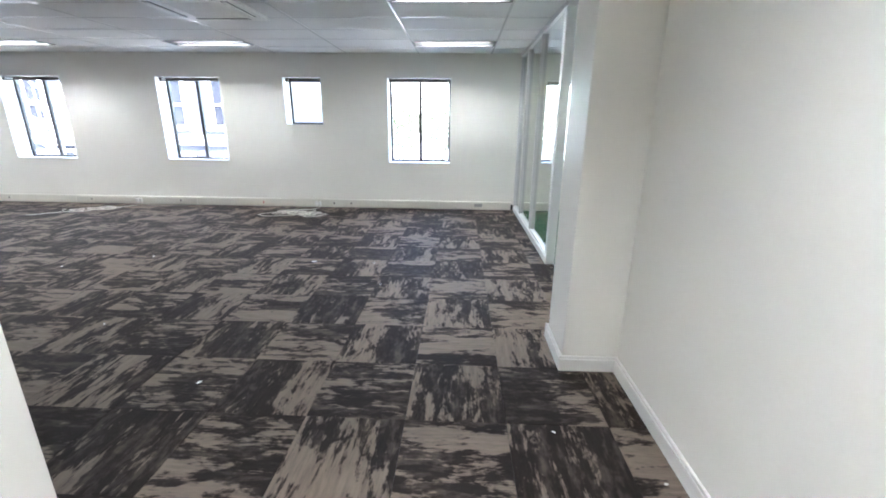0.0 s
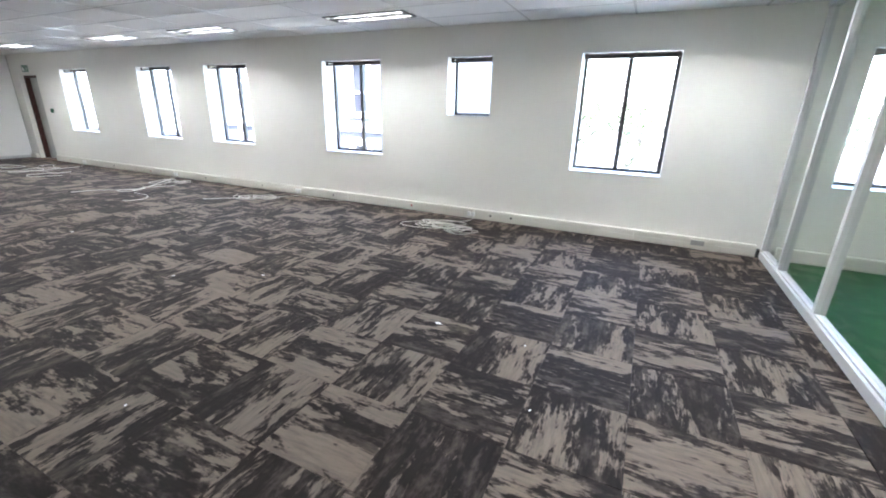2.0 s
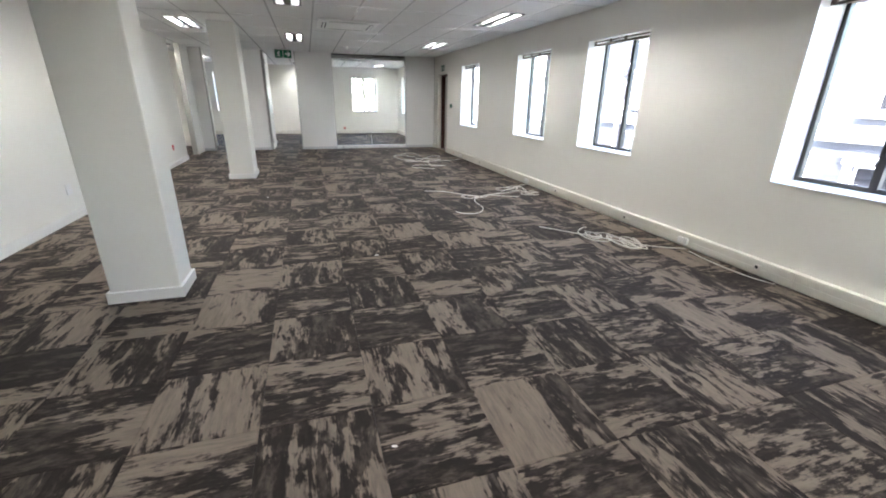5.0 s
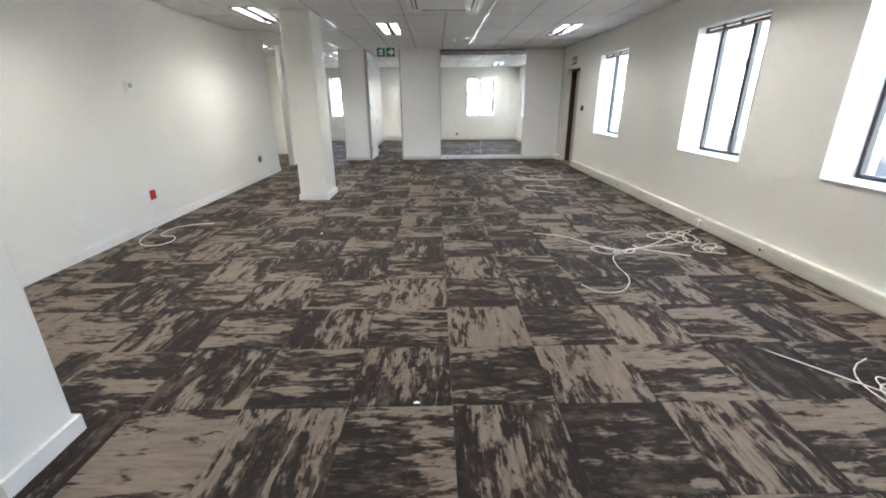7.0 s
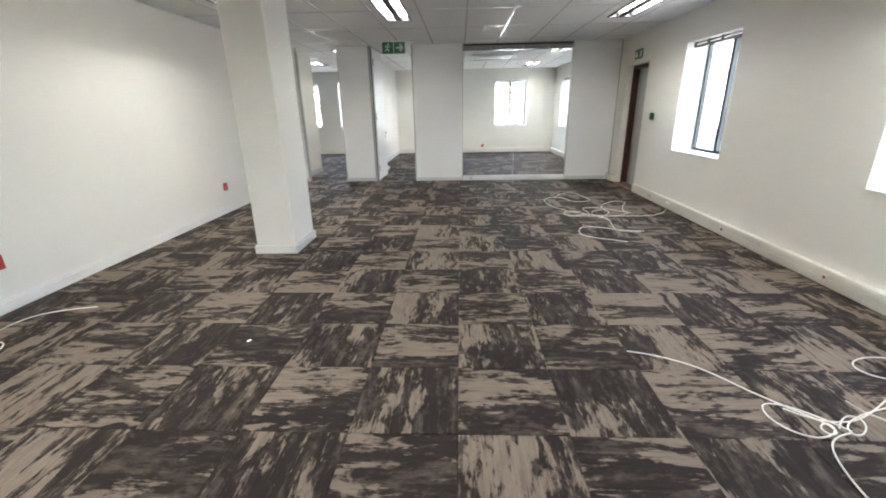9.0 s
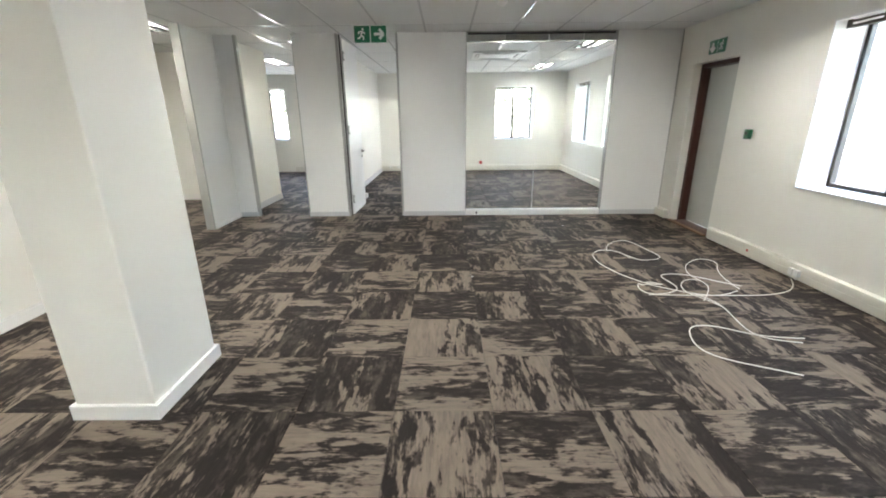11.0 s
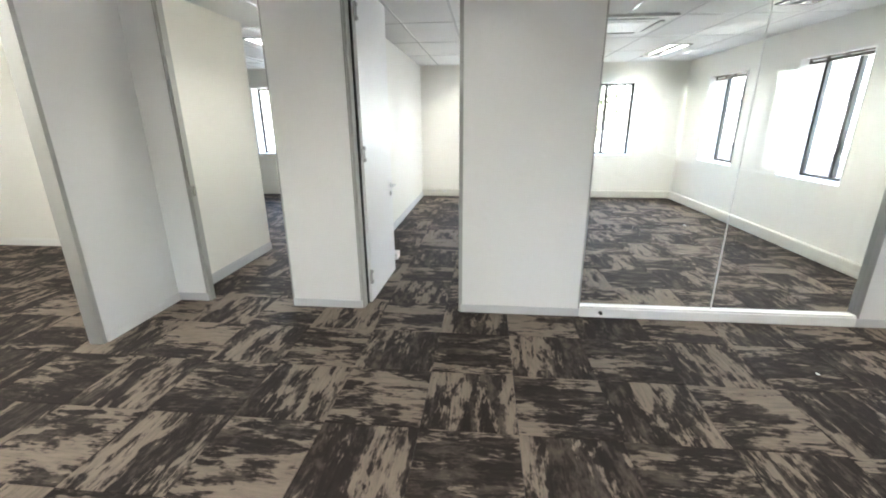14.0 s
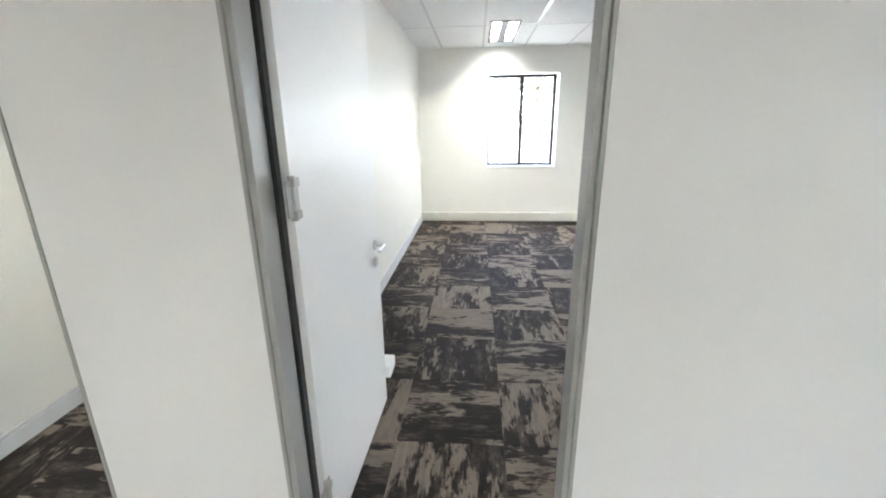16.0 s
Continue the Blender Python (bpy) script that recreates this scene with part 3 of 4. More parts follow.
exit_sign("exit_sign", False, True).matrix_basis = pose(-14.57, NORTH - 0.0065, 2.155)

# ---- east glass screen, timber door, green room ----
root = tagged(empty("window_screen", 1.17, 0, 0), "glazed office screen in white aluminium posts and rails", "glass screen", kind="structure")
box("foot_rail", 0.0, 0.10, 4.86, NORTH - 0.066, 0.002, 0.075, WHITEALU, 0.004, root)
box("sill_bead", 0.022, 0.078, 4.96, NORTH - 0.066, 0.0755, 0.092, WHITEALU, 0.002, root)
box("head_rail", 0.0, 0.10, 4.86, NORTH - 0.002, H - 0.05, H - 0.001, WHITEALU, 0.003, root)
posts = [(4.86, 4.96), (6.10, 6.15), (7.15, 7.20), (NORTH - 0.05, NORTH - 0.002)]
for a, c in posts:
    box("post", 0.012, 0.088, a, c, 0.0925, H - 0.0505, WHITEALU, 0.004, root)
box("end_post", 0.004, 0.096, 4.835, 4.8595, 0.002, H - 0.001, WHITEALU, 0.004, root)
for (a, c), (d, e) in zip(posts, posts[1:]):
    g = box("pane", 0.046, 0.054, c + 0.001, d - 0.001, 0.0925, H - 0.0505, CLEAR, 0, root)
    g.visible_shadow = False
timberdoor = tagged(empty("door_3", 1.292, 4.845, 0, 20), "blonde wood veneered door standing open with a dark edge", "door", kind="structure")
box("leaf", 0.006, 0.52, -0.02, 0.02, 0.008, 2.48, BLONDE, 0.002, timberdoor)
box("edge", 0.0, 0.0058, -0.02, 0.02, 0.008, 2.48, DARKWOOD, 0.001, timberdoor)
bm = bmesh.new()
add_box(bm, -0.004, -0.0002, -0.014, 0.014, 1.00, 1.16, 0.001)
add_rod(bm, (-0.002, 0.0, 1.10), (-0.03, 0.0, 1.10), 0.012, 0.010, 12)
mesh_of("latch", bm, BRONZE, timberdoor)
head = box("trim_door_head", 1.175, 1.265, 3.20, 4.833, H - 0.06, H - 0.001, WHITEALU, 0.003)
tagged(head, "white aluminium door head", "door head", kind="structure")
strip = box("trim_carpet_edge", 1.262, 1.27, 3.22, 4.834, 0.0, 0.003, ALU, 0.001)
tagged(strip, "thin metal strip between two carpets", "edge strip", kind="structure")
cap = box("trim_end_cap", 1.135, 1.165, NORTH - 0.065, NORTH - 0.002, 0.004, 0.10, BLACK, 0.003)
tagged(cap, "black end cap of the trunking", "end cap", kind="structure")

# ---- ceiling cassettes ----


def cassette(x, y, s=0.95):
    root = tagged(empty("air_conditioner", x, y, H), "white square ceiling cassette air conditioner with dark slots", "air conditioner", "ceiling cassettes")
    a = s / 2
    bm = bmesh.new()
    add_box(bm, -a, a, -a, a, -0.028, 0.001, 0.010)
    mesh_of("panel", bm, WHITE, root)
    for k in range(4):
        bm = bmesh.new()
        add_box(bm, -a * 0.62, a * 0.62, -a * 0.86, -a * 0.72, -0.0305, -0.0285, 0.0)
        slot = mesh_of("slot", bm, BLACK, root)
        slot.matrix_basis = pose(0, 0, 0, 0, 0, 90 * k)
        bm = bmesh.new()
        add_box(bm, -a * 0.6, a * 0.6, -a * 0.83, -a * 0.76, -0.040, -0.0305, 0.003)
        fl = mesh_of("flap", bm, WHITE, root)
        fl.matrix_basis = pose(0, 0, 0, 0, 0, 90 * k)
    bm = bmesh.new()
    add_box(bm, -a * 0.56, a * 0.56, -a * 0.56, a * 0.56, -0.034, -0.0285, 0.003)
    for i in range(11):
        q = -a * 0.5 + i * a * 0.1
        add_box(bm, -a * 0.5, a * 0.5, q - 0.008, q + 0.008, -0.038, -0.0342, 0.0)
    mesh_of("grille", bm, WHITE, root)
    return root


cassette(-2.42, 5.10)
cassette(-10.42, 4.92)
cassette(-17.65, 5.60)
cassette(-19.5, -0.2)
bm = bmesh.new()
add_rod(bm, (0, 0, 0.002), (0, 0, -0.02), 0.05, 0.05, 24)
add_rod(bm, (0, 0, -0.0201), (0, 0, -0.045), 0.038, 0.028, 24)
sd = mesh_of("smoke_detector", bm, WHITE)
sd.matrix_basis = pose(-13.83, 5.21, H)
tagged(sd, "round white smoke detector on the ceiling", "smoke detector")

# ---- sockets and wall fittings ----


def socket(name, x, z, colour, label, w=0.085, h=0.085, dots=True):
    root = tagged(empty(name), label, "socket", "wall sockets")
    box("plate", -w / 2, w / 2, -0.010, -0.0005, z - h / 2, z + h / 2, colour, 0.003, root)
    if dots:
        for dx, dz in ((-0.017, -0.008), (0.017, -0.008), (0, 0.018)):
            bm = bmesh.new()
            add_rod(bm, (dx * w / 0.085, -0.0118, z + dz * h / 0.085), (dx * w / 0.085, -0.0102, z + dz * h / 0.085), 0.006, 0.006, 8)
            mesh_of("pin_hole", bm, BLACK, root)
    return root


FRONT = NORTH - 0.0645
for x, c in ((-1.74, BLACK), (-2.05, BLACK), (-3.35, RED), (-4.9, BLACK), (-6.59, BLACK), (-8.18, BLACK), (-10.0, RED), (-11.4, BLACK), (-13.3, RED)):
    root = socket("socket", 0, 0.080, SKIRT, "small cream outlet plate with a dark round opening", 0.075, 0.05, False)
    bm = bmesh.new()
    add_rod(bm, (0, -0.0130, 0.080), (0, -0.0102, 0.080), 0.013, 0.015, 12)
    mesh_of("opening", bm, c, root)
    root.matrix_basis = pose(x, FRONT, 0)
for x in (-2.34, -5.68, -9.14, -12.66):
    root = tagged(empty("plug"), "white plug pushed into the cable trunking", "plug", "plugs in the trunking")
    for dx in (-0.035, 0.030):
        bm = bmesh.new()
        add_box(bm, dx - 0.024, dx + 0.024, -0.034, -0.0005, 0.040, 0.105, 0.007)
        add_rod(bm, (dx, -0.018, 0.0395), (dx, -0.020, 0.012), 0.006, 0.0045, 8)
        mesh_of("body", bm, WHITE, root)
    root.matrix_basis = pose(x, FRONT, 0)
for y in (3.05, 3.28, 4.9):
    socket("socket", 0, 0.112, WHITE, "white socket outlet in the trunking", 0.075, 0.055).matrix_basis = pose(WEST + 0.0645, y, 0, 0, 0, 90)
socket("data_outlet", 0, 0.085, ALU, "grey data outlet plate in the trunking", 0.14, 0.06, False).matrix_basis = pose(0.55, FRONT, 0)
for x, z in ((-9.54, 0.38), (-12.75, 0.38)):
    root = socket("red_socket", 0, z, RED, "red power socket low on the wall", 0.10, 0.11)
    root.matrix_basis = pose(x, 1.3805, 0, 0, 0, 180)
    if x > -12:
        socket("socket", 0, z, WHITE, "white socket outlet on the wall", 0.10, 0.11).matrix_basis = pose(x + 0.11, 1.3805, 0, 0, 0, 180)
socket("blank_plate", 0, 0.36, WHITE, "white blank cover plate on the wall", 0.12, 0.12, False).matrix_basis = pose(-8.44, 1.3805, 0, 0, 0, 180)
socket("red_socket", 0, 0.22, RED, "red power socket low on the wall", 0.09, 0.09).matrix_basis = pose(WEST + 0.0005, 5.61, 0, 0, 0, 90)
th = tagged(empty("thermostat"), "white air conditioner wall controller with a small grey display", "thermostat")
box("case", -0.06, 0.06, -0.018, -0.0005, 1.52, 1.64, WHITE, 0.005, th)
box("display", -0.035, 0.035, -0.0195, -0.0182, 1.580, 1.624, DISPLAY, 0, th)
th.matrix_basis = pose(-9.58, 1.3805, 0, 0, 0, 180)
bt = tagged(empty("door_release"), "white switch plate with a green break-glass box beside it", "door release")
box("plate", -0.075, 0.010, -0.010, -0.0005, 1.19, 1.31, WHITE, 0.003, bt)
box("rocker", -0.045, -0.022, -0.014, -0.0102, 1.235, 1.275, WHITE, 0.002, bt)
box("case", 0.012, 0.082, -0.045, -0.0005, 1.205, 1.305, BOXGREEN, 0.006, bt)
box("label", 0.028, 0.066, -0.0465, -0.0452, 1.250, 1.280, BLACK, 0, bt)
bt.matrix_basis = pose(-13.77, NORTH, 0)

# ---- outside ----
g = box("ground", -400, 400, -300, 500, -4.3, -4.0, GROUND, 0)
tagged(g, "pale paved ground", "ground", kind="structure")


def house(name, x0, x1, y, z0, z1, depth, pitch):
    root = tagged(empty(name, x0, y, 0), "pale blue rendered building with white window surrounds", "building", kind="structure")
    w = x1 - x0
    n = int((w - 1.35) // pitch)
    holes, frames = [], bmesh.new()
    panes = bmesh.new()
    for i in range(n):
        c = w - 1.35 - i * pitch
        for a, b2 in ((1.3, 3.05), (-1.6, 0.25), (4.3, 6.0)):
            holes.append((c - 0.36, c + 0.36, a, b2))
            for u0, u1, v0, v1, out in ((c - 0.50, c - 0.361, a, b2, 0.05), (c + 0.361, c + 0.50, a, b2, 0.05), (c - 0.54, c + 0.54, b2 + 0.001, b2 + 0.16, 0.07), (c - 0.58, c + 0.58, b2 + 0.161, b2 + 0.20, 0.11),
                                        (c - 0.54, c + 0.54, a - 0.11, a - 0.001, 0.10)):
                add_box(frames, u0, u1, -out, 0.02, v0, v1, 0.0)
            z = a + (b2 - a) * 0.42
            for u0, u1, v0, v1 in ((c - 0.36, c - 0.31, a, b2), (c + 0.31, c + 0.36, a, b2), (c - 0.309, c + 0.309, a, a + 0.06), (c - 0.309, c + 0.309, b2 - 0.05, b2), (c - 0.309, c + 0.309, z - 0.04, z + 0.04)):
                add_box(frames, u0, u1, 0.06, 0.11, v0, v1, 0.0)
            add_box(panes, c - 0.36, c + 0.36, 0.12, 0.14, a, b2, 0.0)
    add_box(frames, -0.1, w + 0.1, -0.15, -0.001, 0.80, 1.04, 0.0)
    add_box(frames, -0.1, w + 0.1, -0.10, -0.001, 0.70, 0.799, 0.0)
    add_box(frames, -0.1, w + 0.1, -0.20, -0.001, z1 - 0.5, z1, 0.0)
    wl2 = wall("facade", "x", 0, 0.25, 0, w, z0, z1, FACADE, holes)
    wl2.parent = root
    for key in ("label", "category", "kind"):
        del wl2[key]
    mesh_of("surrounds", frames, WHITEMASON, root)
    mesh_of("panes", panes, BLUEGLASS, root)
    box("body", 0, w, 0.3, depth, z0, z1 - 0.1, FACADE, 0, root)
    box("roof", -0.2, w + 0.2, -0.25, depth, z1 + 0.001, z1 + 0.3, WHITEMASON, 0, root)
    return root


house("building", -17.0, -6.6, 15.0, -4.0, 8.0, 9.0, 1.65)

# plain white neighbour with a grey base storey and a coping
root = tagged(empty("building", -45.0, 14.5, 0), "plain white rendered building with a grey base", "building", kind="structure")
box("wall", 0, 27.9, 0, 9.0, 0.30, 7.4, WHITEMASON, 0, root)
box("base", 0, 27.9, -0.06, 9.0, -4.0, 0.299, FACADE, 0, root)
box("coping", -0.1, 28.0, -0.15, 9.1, 7.401, 7.6, WHITEMASON, 0.02, root)
for k in range(5):
    c = 26.4 - 5.2 * k
    box("door", c - 0.45, c + 0.45, -0.085, -0.061, -3.3, -1.2, BLUEGLASS, 0, root)

# outside stair in front of the building
st = tagged(empty("fire_stair", -10.0, 13.7, 0.7, 180), "white steel outside stair with railings", "stair")
bm = bmesh.new()
for i in range(14):
    add_box(bm, i * 0.26, i * 0.26 + 0.28, -0.5, 0.5, -1.6 + i * 0.18, -1.56 + i * 0.18)
mesh_of("treads", bm, WHITEMASON, st)
bm = bmesh.new()
for s in (-0.52, 0.52):
    add_rod(bm, (0, s, -1.75), (3.7, s, 0.80), 0.07, 0.07, 6)
    for hgt in (0.5, 1.0):
        add_rod(bm, (0, s, -1.6 + hgt), (3.7, s, 0.95 + hgt), 0.03, 0.03, 6)
    for i in range(8):
        add_rod(bm, (i * 0.52, s, -1.65 + i * 0.36), (i * 0.52, s, -0.6 + i * 0.36), 0.02, 0.02, 6)
for x, z in ((0.1, -1.7), (3.6, 0.75)):
    add_rod(bm, (x, 0.5, -4.7), (x, 0.5, z), 0.06, 0.06, 8)
    add_rod(bm, (x, -0.5, -4.7), (x, -0.5, z), 0.06, 0.06, 8)
mesh_of("railing", bm, WHITEMASON, st)


def tree(x, y, height, spread, seed, base=-4.0):
    rnd = random.Random(seed)
    root = tagged(empty("tree", x, y, base), "leafy tree with an open uneven crown", "tree", "trees outside")
    bm = bmesh.new()
    tips = []

    def limb(p, d, length, r, depth):
        c = p + d * length
        add_rod(bm, p, c, r, r * 0.65, 7)
        if depth == 0:
            tips.append(c)
            return
        if depth <= 2:
            tips.append((p + c) / 2)
        for _ in range(rnd.choice((2, 3, 3))):
            nd = (d + Vector((rnd.uniform(-1, 1), rnd.uniform(-1, 1), rnd.uniform(-0.2, 0.8))) * 0.75).normalized()
            limb(c, nd, length * rnd.uniform(0.6, 0.85), r * 0.6, depth - 1)
    limb(Vector((0, 0, 0)), Vector((0.04, 0.02, 1)), height * 0.33, height * 0.028, 4)
    mesh_of("trunk", bm, BARK, root)
    bm = bmesh.new()
    for t in tips:
        for _ in range(16):
            c = t + Vector((rnd.gauss(0, 1), rnd.gauss(0, 1), rnd.gauss(0, 0.8))) * spread
            d = Vector((rnd.uniform(-1, 1), rnd.uniform(-1, 1), rnd.uniform(-1, 1))).normalized() * rnd.uniform(0.06, 0.13)
            e = d.orthogonal().normalized() * d.length * 0.45
            bm.faces.new([bm.verts.new(c - d), bm.verts.new(c + e), bm.verts.new(c + d), bm.verts.new(c - e)])
    tagged(mesh_of("leaves", bm, LEAF, root), kind="stuff")
    return root


tree(-2.6, 16.5, 6.3, 0.36, 3)
tree(-0.4, 19.0, 6.1, 0.36, 5)
tree(2.8, 17.0, 6.5, 0.36, 8)
tree(-4.9, 21.0, 7.8, 0.35, 11)
tree(6.5, 22.0, 6.4, 0.4, 12)
for k, (x, y, h) in enumerate(((-29.5, 7.6, 8.5), (-31.0, 3.8, 9.0), (-29.0, 0.6, 8.4), (-33.0, 5.8, 9.6), (-30.5, -2.6, 8.8))):
    tree(x, y, h, 0.45, 40 + k)

# ---- cables ----


def cable(points, r=0.0038, coils=()):
    """A loose cable: a way over the floor, with coils (x, y, radius, turns) lying beside it, as one rounded curve."""
    cu = bpy.data.curves.new("cable", "CURVE")
    cu.dimensions, cu.bevel_depth, cu.bevel_resolution, cu.resolution_u = "3D", r, 2, 6
    rnd = random.Random(int(abs(points[0][0] * 1000)))
    runs = [[(x, y, z[0] if z else r + 0.001 + (0.004 * (i % 3))) for i, (x, y, *z) in enumerate(points)]]
    for x, y, rad, turns in coils:
        run, lean = [], rnd.uniform(0, 3)
        for i in range(int(turns * 6)):
            w = 2 * math.pi * i / 6 + 0.4 * math.sin(i * 0.7)
            if i % 6 == 0:
                q, flat = rad * rnd.uniform(0.55, 1.35), rnd.uniform(0.35, 1.0)
                sx, sy = rnd.gauss(0, rad * 0.35), rnd.gauss(0, rad * 0.22)
                lean += rnd.uniform(-0.7, 0.7)
            u, v = math.cos(w) * q * 1.2, math.sin(w) * q * flat
            run.append((x + sx + u * math.cos(lean) - v * math.sin(lean), y + sy + u * math.sin(lean) * 0.7 + v * math.cos(lean) * 0.8, r + 0.002 + 0.010 * rnd.random() + 0.0006 * i))
        runs.append(run)
    for run in runs:
        sp = cu.splines.new("NURBS")
        sp.points.add(len(run) - 1)
        for p, c in zip(sp.points, run):
            p.co = (*c, 1)
        sp.order_u, sp.use_endpoint_u = 4, True
    cu.materials.append(CABLE)
    ob = new("cable", cu)
    return tagged(ob, "loose white data cables tangled on the carpet", "cable", "cables on the floor")


OUT = NORTH - 0.07
cable([(-2.32, OUT), (-2.28, 7.6), (-2.5, 7.5), (-3.0, 7.25), (-3.18, 7.05), (-2.9, 6.9), (-2.5, 7.1)], coils=((-2.55, 7.2, 0.25, 7), (-2.25, 7.15, 0.2, 5), (-2.75, 7.3, 0.2, 3)))
cable([(-5.62, OUT), (-5.7, 7.5), (-6.1, 7.2), (-6.6, 6.8), (-6.7, 6.7)], coils=((-5.95, 7.3, 0.22, 5), (-6.3, 7.1, 0.2, 4)))
cable([(-4.7, OUT - 0.02), (-4.85, 7.7), (-5.2, 7.68), (-5.55, 7.78)])
cable([(-9.01, 5.89), (-8.93, 6.18), (-8.68, 6.33), (-8.52, 6.48), (-8.37, 6.62), (-8.31, 6.54), (-8.38, 6.52), (-8.42, 6.59), (-8.35, 6.6), (-8.29, 6.46), (-8.39, 6.34), (-8.51, 6.34), (-8.57, 6.43), (-8.47, 6.57), (-8.35, 6.65)])
cable([(-8.35, 6.65), (-8.32, 6.53), (-8.23, 6.45), (-7.98, 6.4), (-7.77, 6.43), (-7.57, 6.33), (-7.49, 6.25), (-7.45, 6.14), (-7.46, 6.08), (-7.5, 6.02), (-7.62, 5.96)])
cable([(-8.38, 6.62), (-8.48, 6.71), (-8.44, 6.79), (-8.34, 6.71), (-8.32, 6.63), (-8.41, 6.65), (-8.53, 6.95), (-8.59, 7.34), (-8.71, 7.48), (-8.86, 7.49), (-8.98, 7.36), (-8.93, 7.13), (-8.83, 7.07), (-8.69, 7.21), (-8.84, 7.44), (-9.03, 7.69)])
cable([(-8.57, 6.81), (-8.47, 6.81), (-8.39, 6.91), (-8.32, 7.05), (-8.24, 7.22)])
cable([(-13.29, 6.59), (-13.45, 6.58), (-13.56, 6.49), (-13.58, 6.35), (-13.44, 6.23), (-13.21, 6.18), (-12.97, 6.24), (-12.78, 6.3), (-12.64, 6.38), (-12.55, 6.47), (-12.56, 6.57)])
cable([(-13.55, 6.45), (-13.66, 6.44), (-13.91, 6.64), (-13.97, 6.82), (-13.79, 6.87), (-13.53, 6.89), (-13.38, 6.94), (-13.26, 6.91), (-13.2, 6.75), (-13.21, 6.65), (-13.35, 6.59), (-13.5, 6.53)])
cable([(-12.56, 6.57), (-12.64, 6.45), (-12.58, 6.46), (-12.53, 6.38), (-12.6, 6.37), (-12.48, 6.31), (-12.37, 6.33), (-12.33, 6.42), (-12.36, 6.54), (-12.45, 6.67), (-12.57, 6.67), (-12.73, 6.63), (-12.81, 6.69), (-12.82, 6.82), (-12.75, 6.96), (-12.62, 7.1), (-12.5, 7.24)])
cable([(-12.45, 7.19), (-12.6, 7.18), (-12.9, 7.25), (-13.1, 7.42), (-13.22, 7.39), (-13.24, 7.27), (-13.13, 7.11), (-12.96, 6.99), (-12.75, 6.91), (-12.57, 7.0), (-12.4, 6.9), (-12.2, 6.73)])
cable([(-12.57, 6.44), (-12.47, 6.55), (-12.37, 6.66), (-12.31, 6.83), (-12.3, 6.97), (-12.39, 7.13)])
cable([(-12.08, 6.82), (-12.18, 6.79), (-12.29, 6.72), (-12.4, 6.68), (-12.59, 6.73), (-12.68, 6.86), (-12.66, 6.96)])
cable([(-9.15, OUT), (-9.05, 7.6), (-8.7, 7.2), (-8.5, 6.9), (-8.35, 6.6), (-8.5, 6.45)], coils=((-8.75, 7.45, 0.18, 3), (-8.4, 7.5, 0.15, 3)))
cable([(-12.36, 6.73), (-12.22, 6.84), (-11.93, 6.79), (-11.64, 6.72), (-11.57, 6.84), (-11.53, 6.99)])
cable([(-11.6, 7.06), (-11.61, 6.79), (-11.71, 6.65), (-11.8, 6.53), (-11.78, 6.39), (-11.69, 6.32), (-11.48, 6.25), (-11.33, 6.36), (-11.26, 6.52), (-11.18, 6.71)])
cable([(-12.34, 6.35), (-12.31, 6.7), (-12.29, 7.08), (-12.31, 7.43), (-12.43, 7.68), (-12.66, 7.8)])
cable([(-9.43, 1.395, 0.36), (-9.43, 1.43, 0.32), (-9.435, 1.425, 0.16), (-9.42, 1.44, 0.03), (-9.3, 1.5), (-8.9, 1.52), (-8.66, 1.75), (-8.82, 1.98), (-9.1, 1.86), (-9.0, 1.68), (-9.3, 1.6), (-9.5, 1.72), (-9.58, 2.03)])

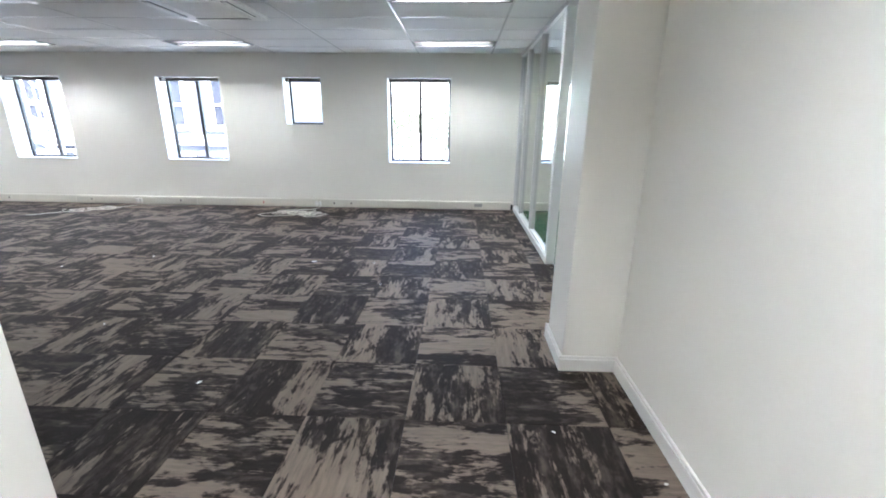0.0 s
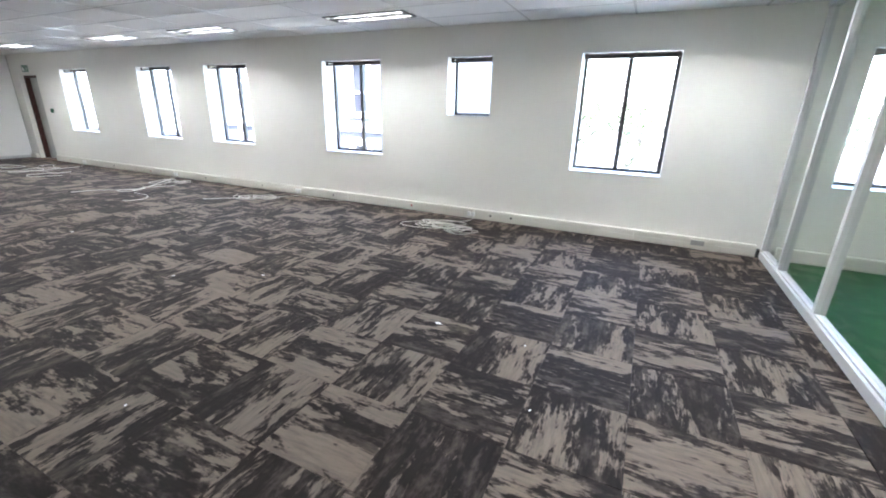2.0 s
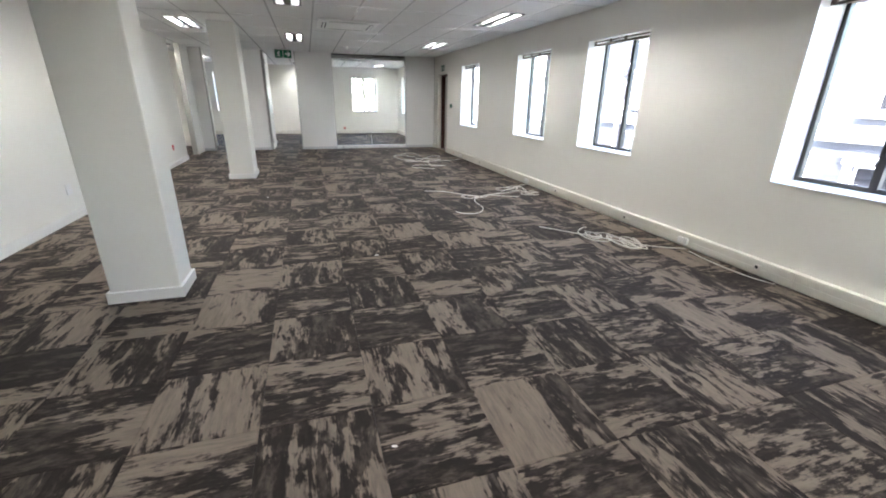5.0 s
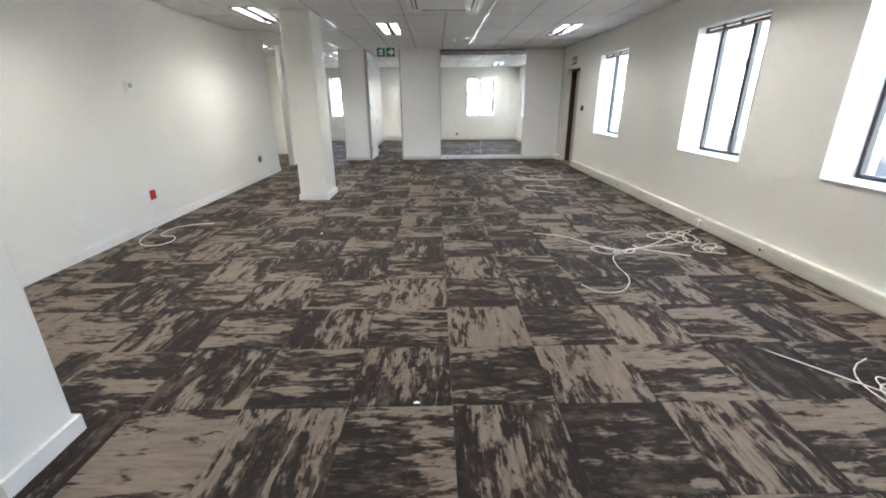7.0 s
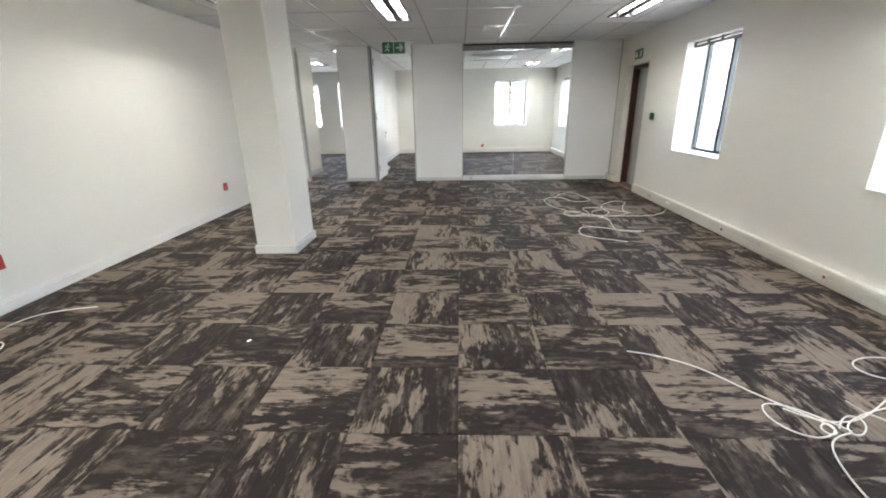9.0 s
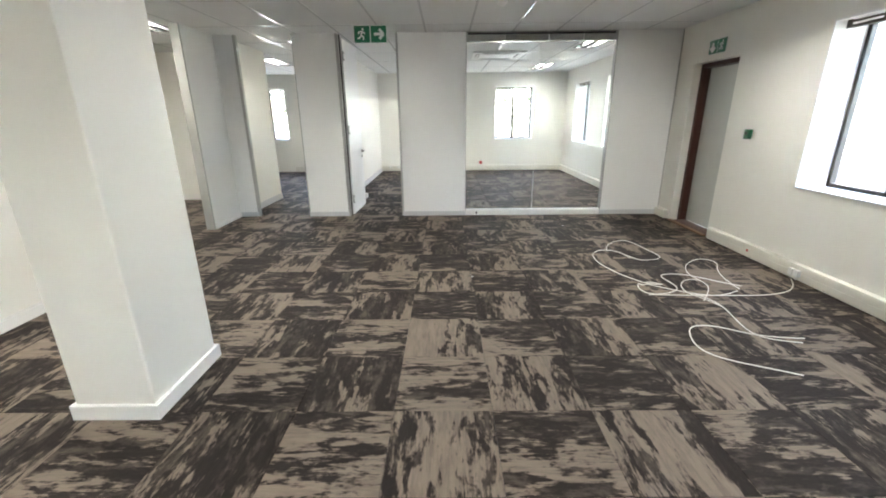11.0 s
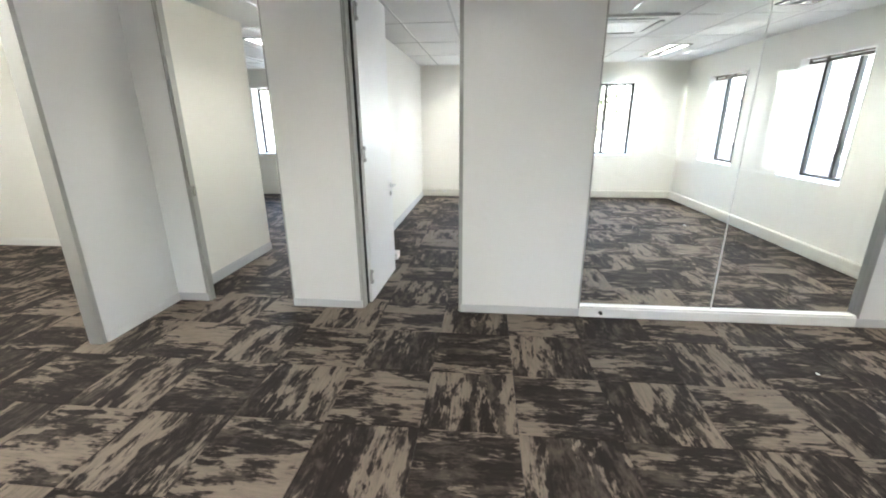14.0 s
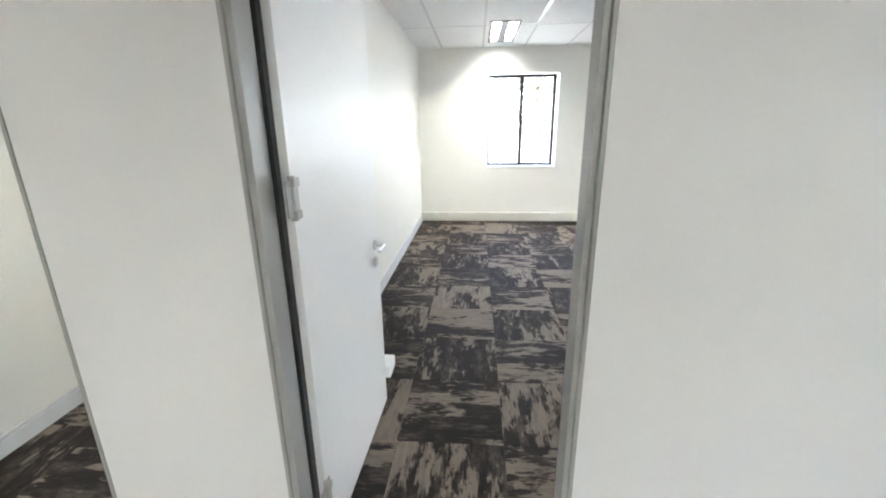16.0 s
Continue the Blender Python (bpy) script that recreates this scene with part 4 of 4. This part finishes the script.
# ---- litter ----
for k, (x, y, s) in enumerate(((-1.36, 4.75, 0.05), (-1.27, 2.52, 0.035), (-6.26, 4.68, 0.03), (-9.1, 3.48, 0.04), (-3.21, 4.8, 0.03), (-3.9, 4.4, 0.025), (-0.7, 4.75, 0.02), (-18.66, 7.16, 0.07), (-14.7, 6.25, 0.025),
                              (-12.79, 4.87, 0.02), (0.71, 2.22, 0.02), (1.12, 1.93, 0.02), (-0.51, 4.13, 0.02), (-2.41, 3.19, 0.02))):
    bm = bmesh.new()
    rnd = random.Random(k)
    s *= 0.65
    vs = [bm.verts.new((s * rnd.uniform(0.6, 1) * math.cos(w), s * 0.5 * rnd.uniform(0.6, 1) * math.sin(w), rnd.uniform(0.0, s * 0.12))) for w in [i * math.pi / 3 for i in range(6)]]
    ex = bmesh.ops.extrude_face_region(bm, geom=[bm.faces.new(vs)])
    for v in ex["geom"]:
        if isinstance(v, bmesh.types.BMVert):
            v.co.z += 0.003
    ob = mesh_of("paper_scrap", bm, WHITE)
    ob.matrix_basis = pose(x, y, 0.001, 0, 0, 50 * k)
    tagged(ob, "small torn scrap of white paper on the carpet", "litter", "scraps on the floor")

# ---- carpet tiles ----
S = 0.517
X0, Y0 = -7.79, 4.86


def tile_mesh():
    bm = bmesh.new()
    uvl = bm.loops.layers.uv.new("UVMap")
    a, b2 = S / 2 - 0.0004, S / 2 - 0.0018
    top = [bm.verts.new((sx * b2, sy * b2, 0.0)) for sx, sy in ((-1, -1), (1, -1), (1, 1), (-1, 1))]
    low = [bm.verts.new((sx * a, sy * a, -0.005)) for sx, sy in ((-1, -1), (1, -1), (1, 1), (-1, 1))]
    bm.faces.new(top)
    for i in range(4):
        bm.faces.new((low[i], low[(i + 1) % 4], top[(i + 1) % 4], top[i]))
    for f in bm.faces:
        for lp in f.loops:
            lp[uvl].uv = lp.vert.co.xy
    me = bpy.data.meshes.new("carpet_tile")
    bm.to_mesh(me)
    bm.free()
    me.materials.append(TILE)
    return me


tilemesh = tile_mesh()
floor = bpy.data.objects["floor"]
rest = bmesh.new()
uvl = rest.loops.layers.uv.new("UVMap")
seed = rest.faces.layers.float.new("seed")
rnd = random.Random(7)
for i in range(-27, 19):
    for j in range(-19, 8):
        cx, cy = X0 + (i + 0.5) * S, Y0 + (j + 0.5) * S
        if cy > 8.1 or cx < WEST - 0.2 or (cx > 1.35 and cy > 2.7) or cx > 1.6:
            continue
        turn = 90 * ((i + j + 1) % 2) + 180 * rnd.choice((0, 1))
        if -14.9 < cx < 1.3 and 2.3 < cy < 6.7:
            ob = new("carpet_tile", tilemesh)
            ob.parent = floor
            ob.matrix_basis = pose(cx, cy, 0, 0, 0, turn)
        else:
            sv = rnd.random()
            m = pose(cx, cy, 0, 0, 0, turn)
            verts = [rest.verts.new(m @ v.co) for v in tilemesh.vertices]
            for p in tilemesh.polygons:
                f = rest.faces.new([verts[v] for v in p.vertices])
                f[seed] = sv
                for lp, v in zip(f.loops, p.vertices):
                    lp[uvl].uv = tilemesh.vertices[v].co.xy
ob = mesh_of("carpet_tiles", rest, TILE, floor)
tagged(ob, kind="stuff")
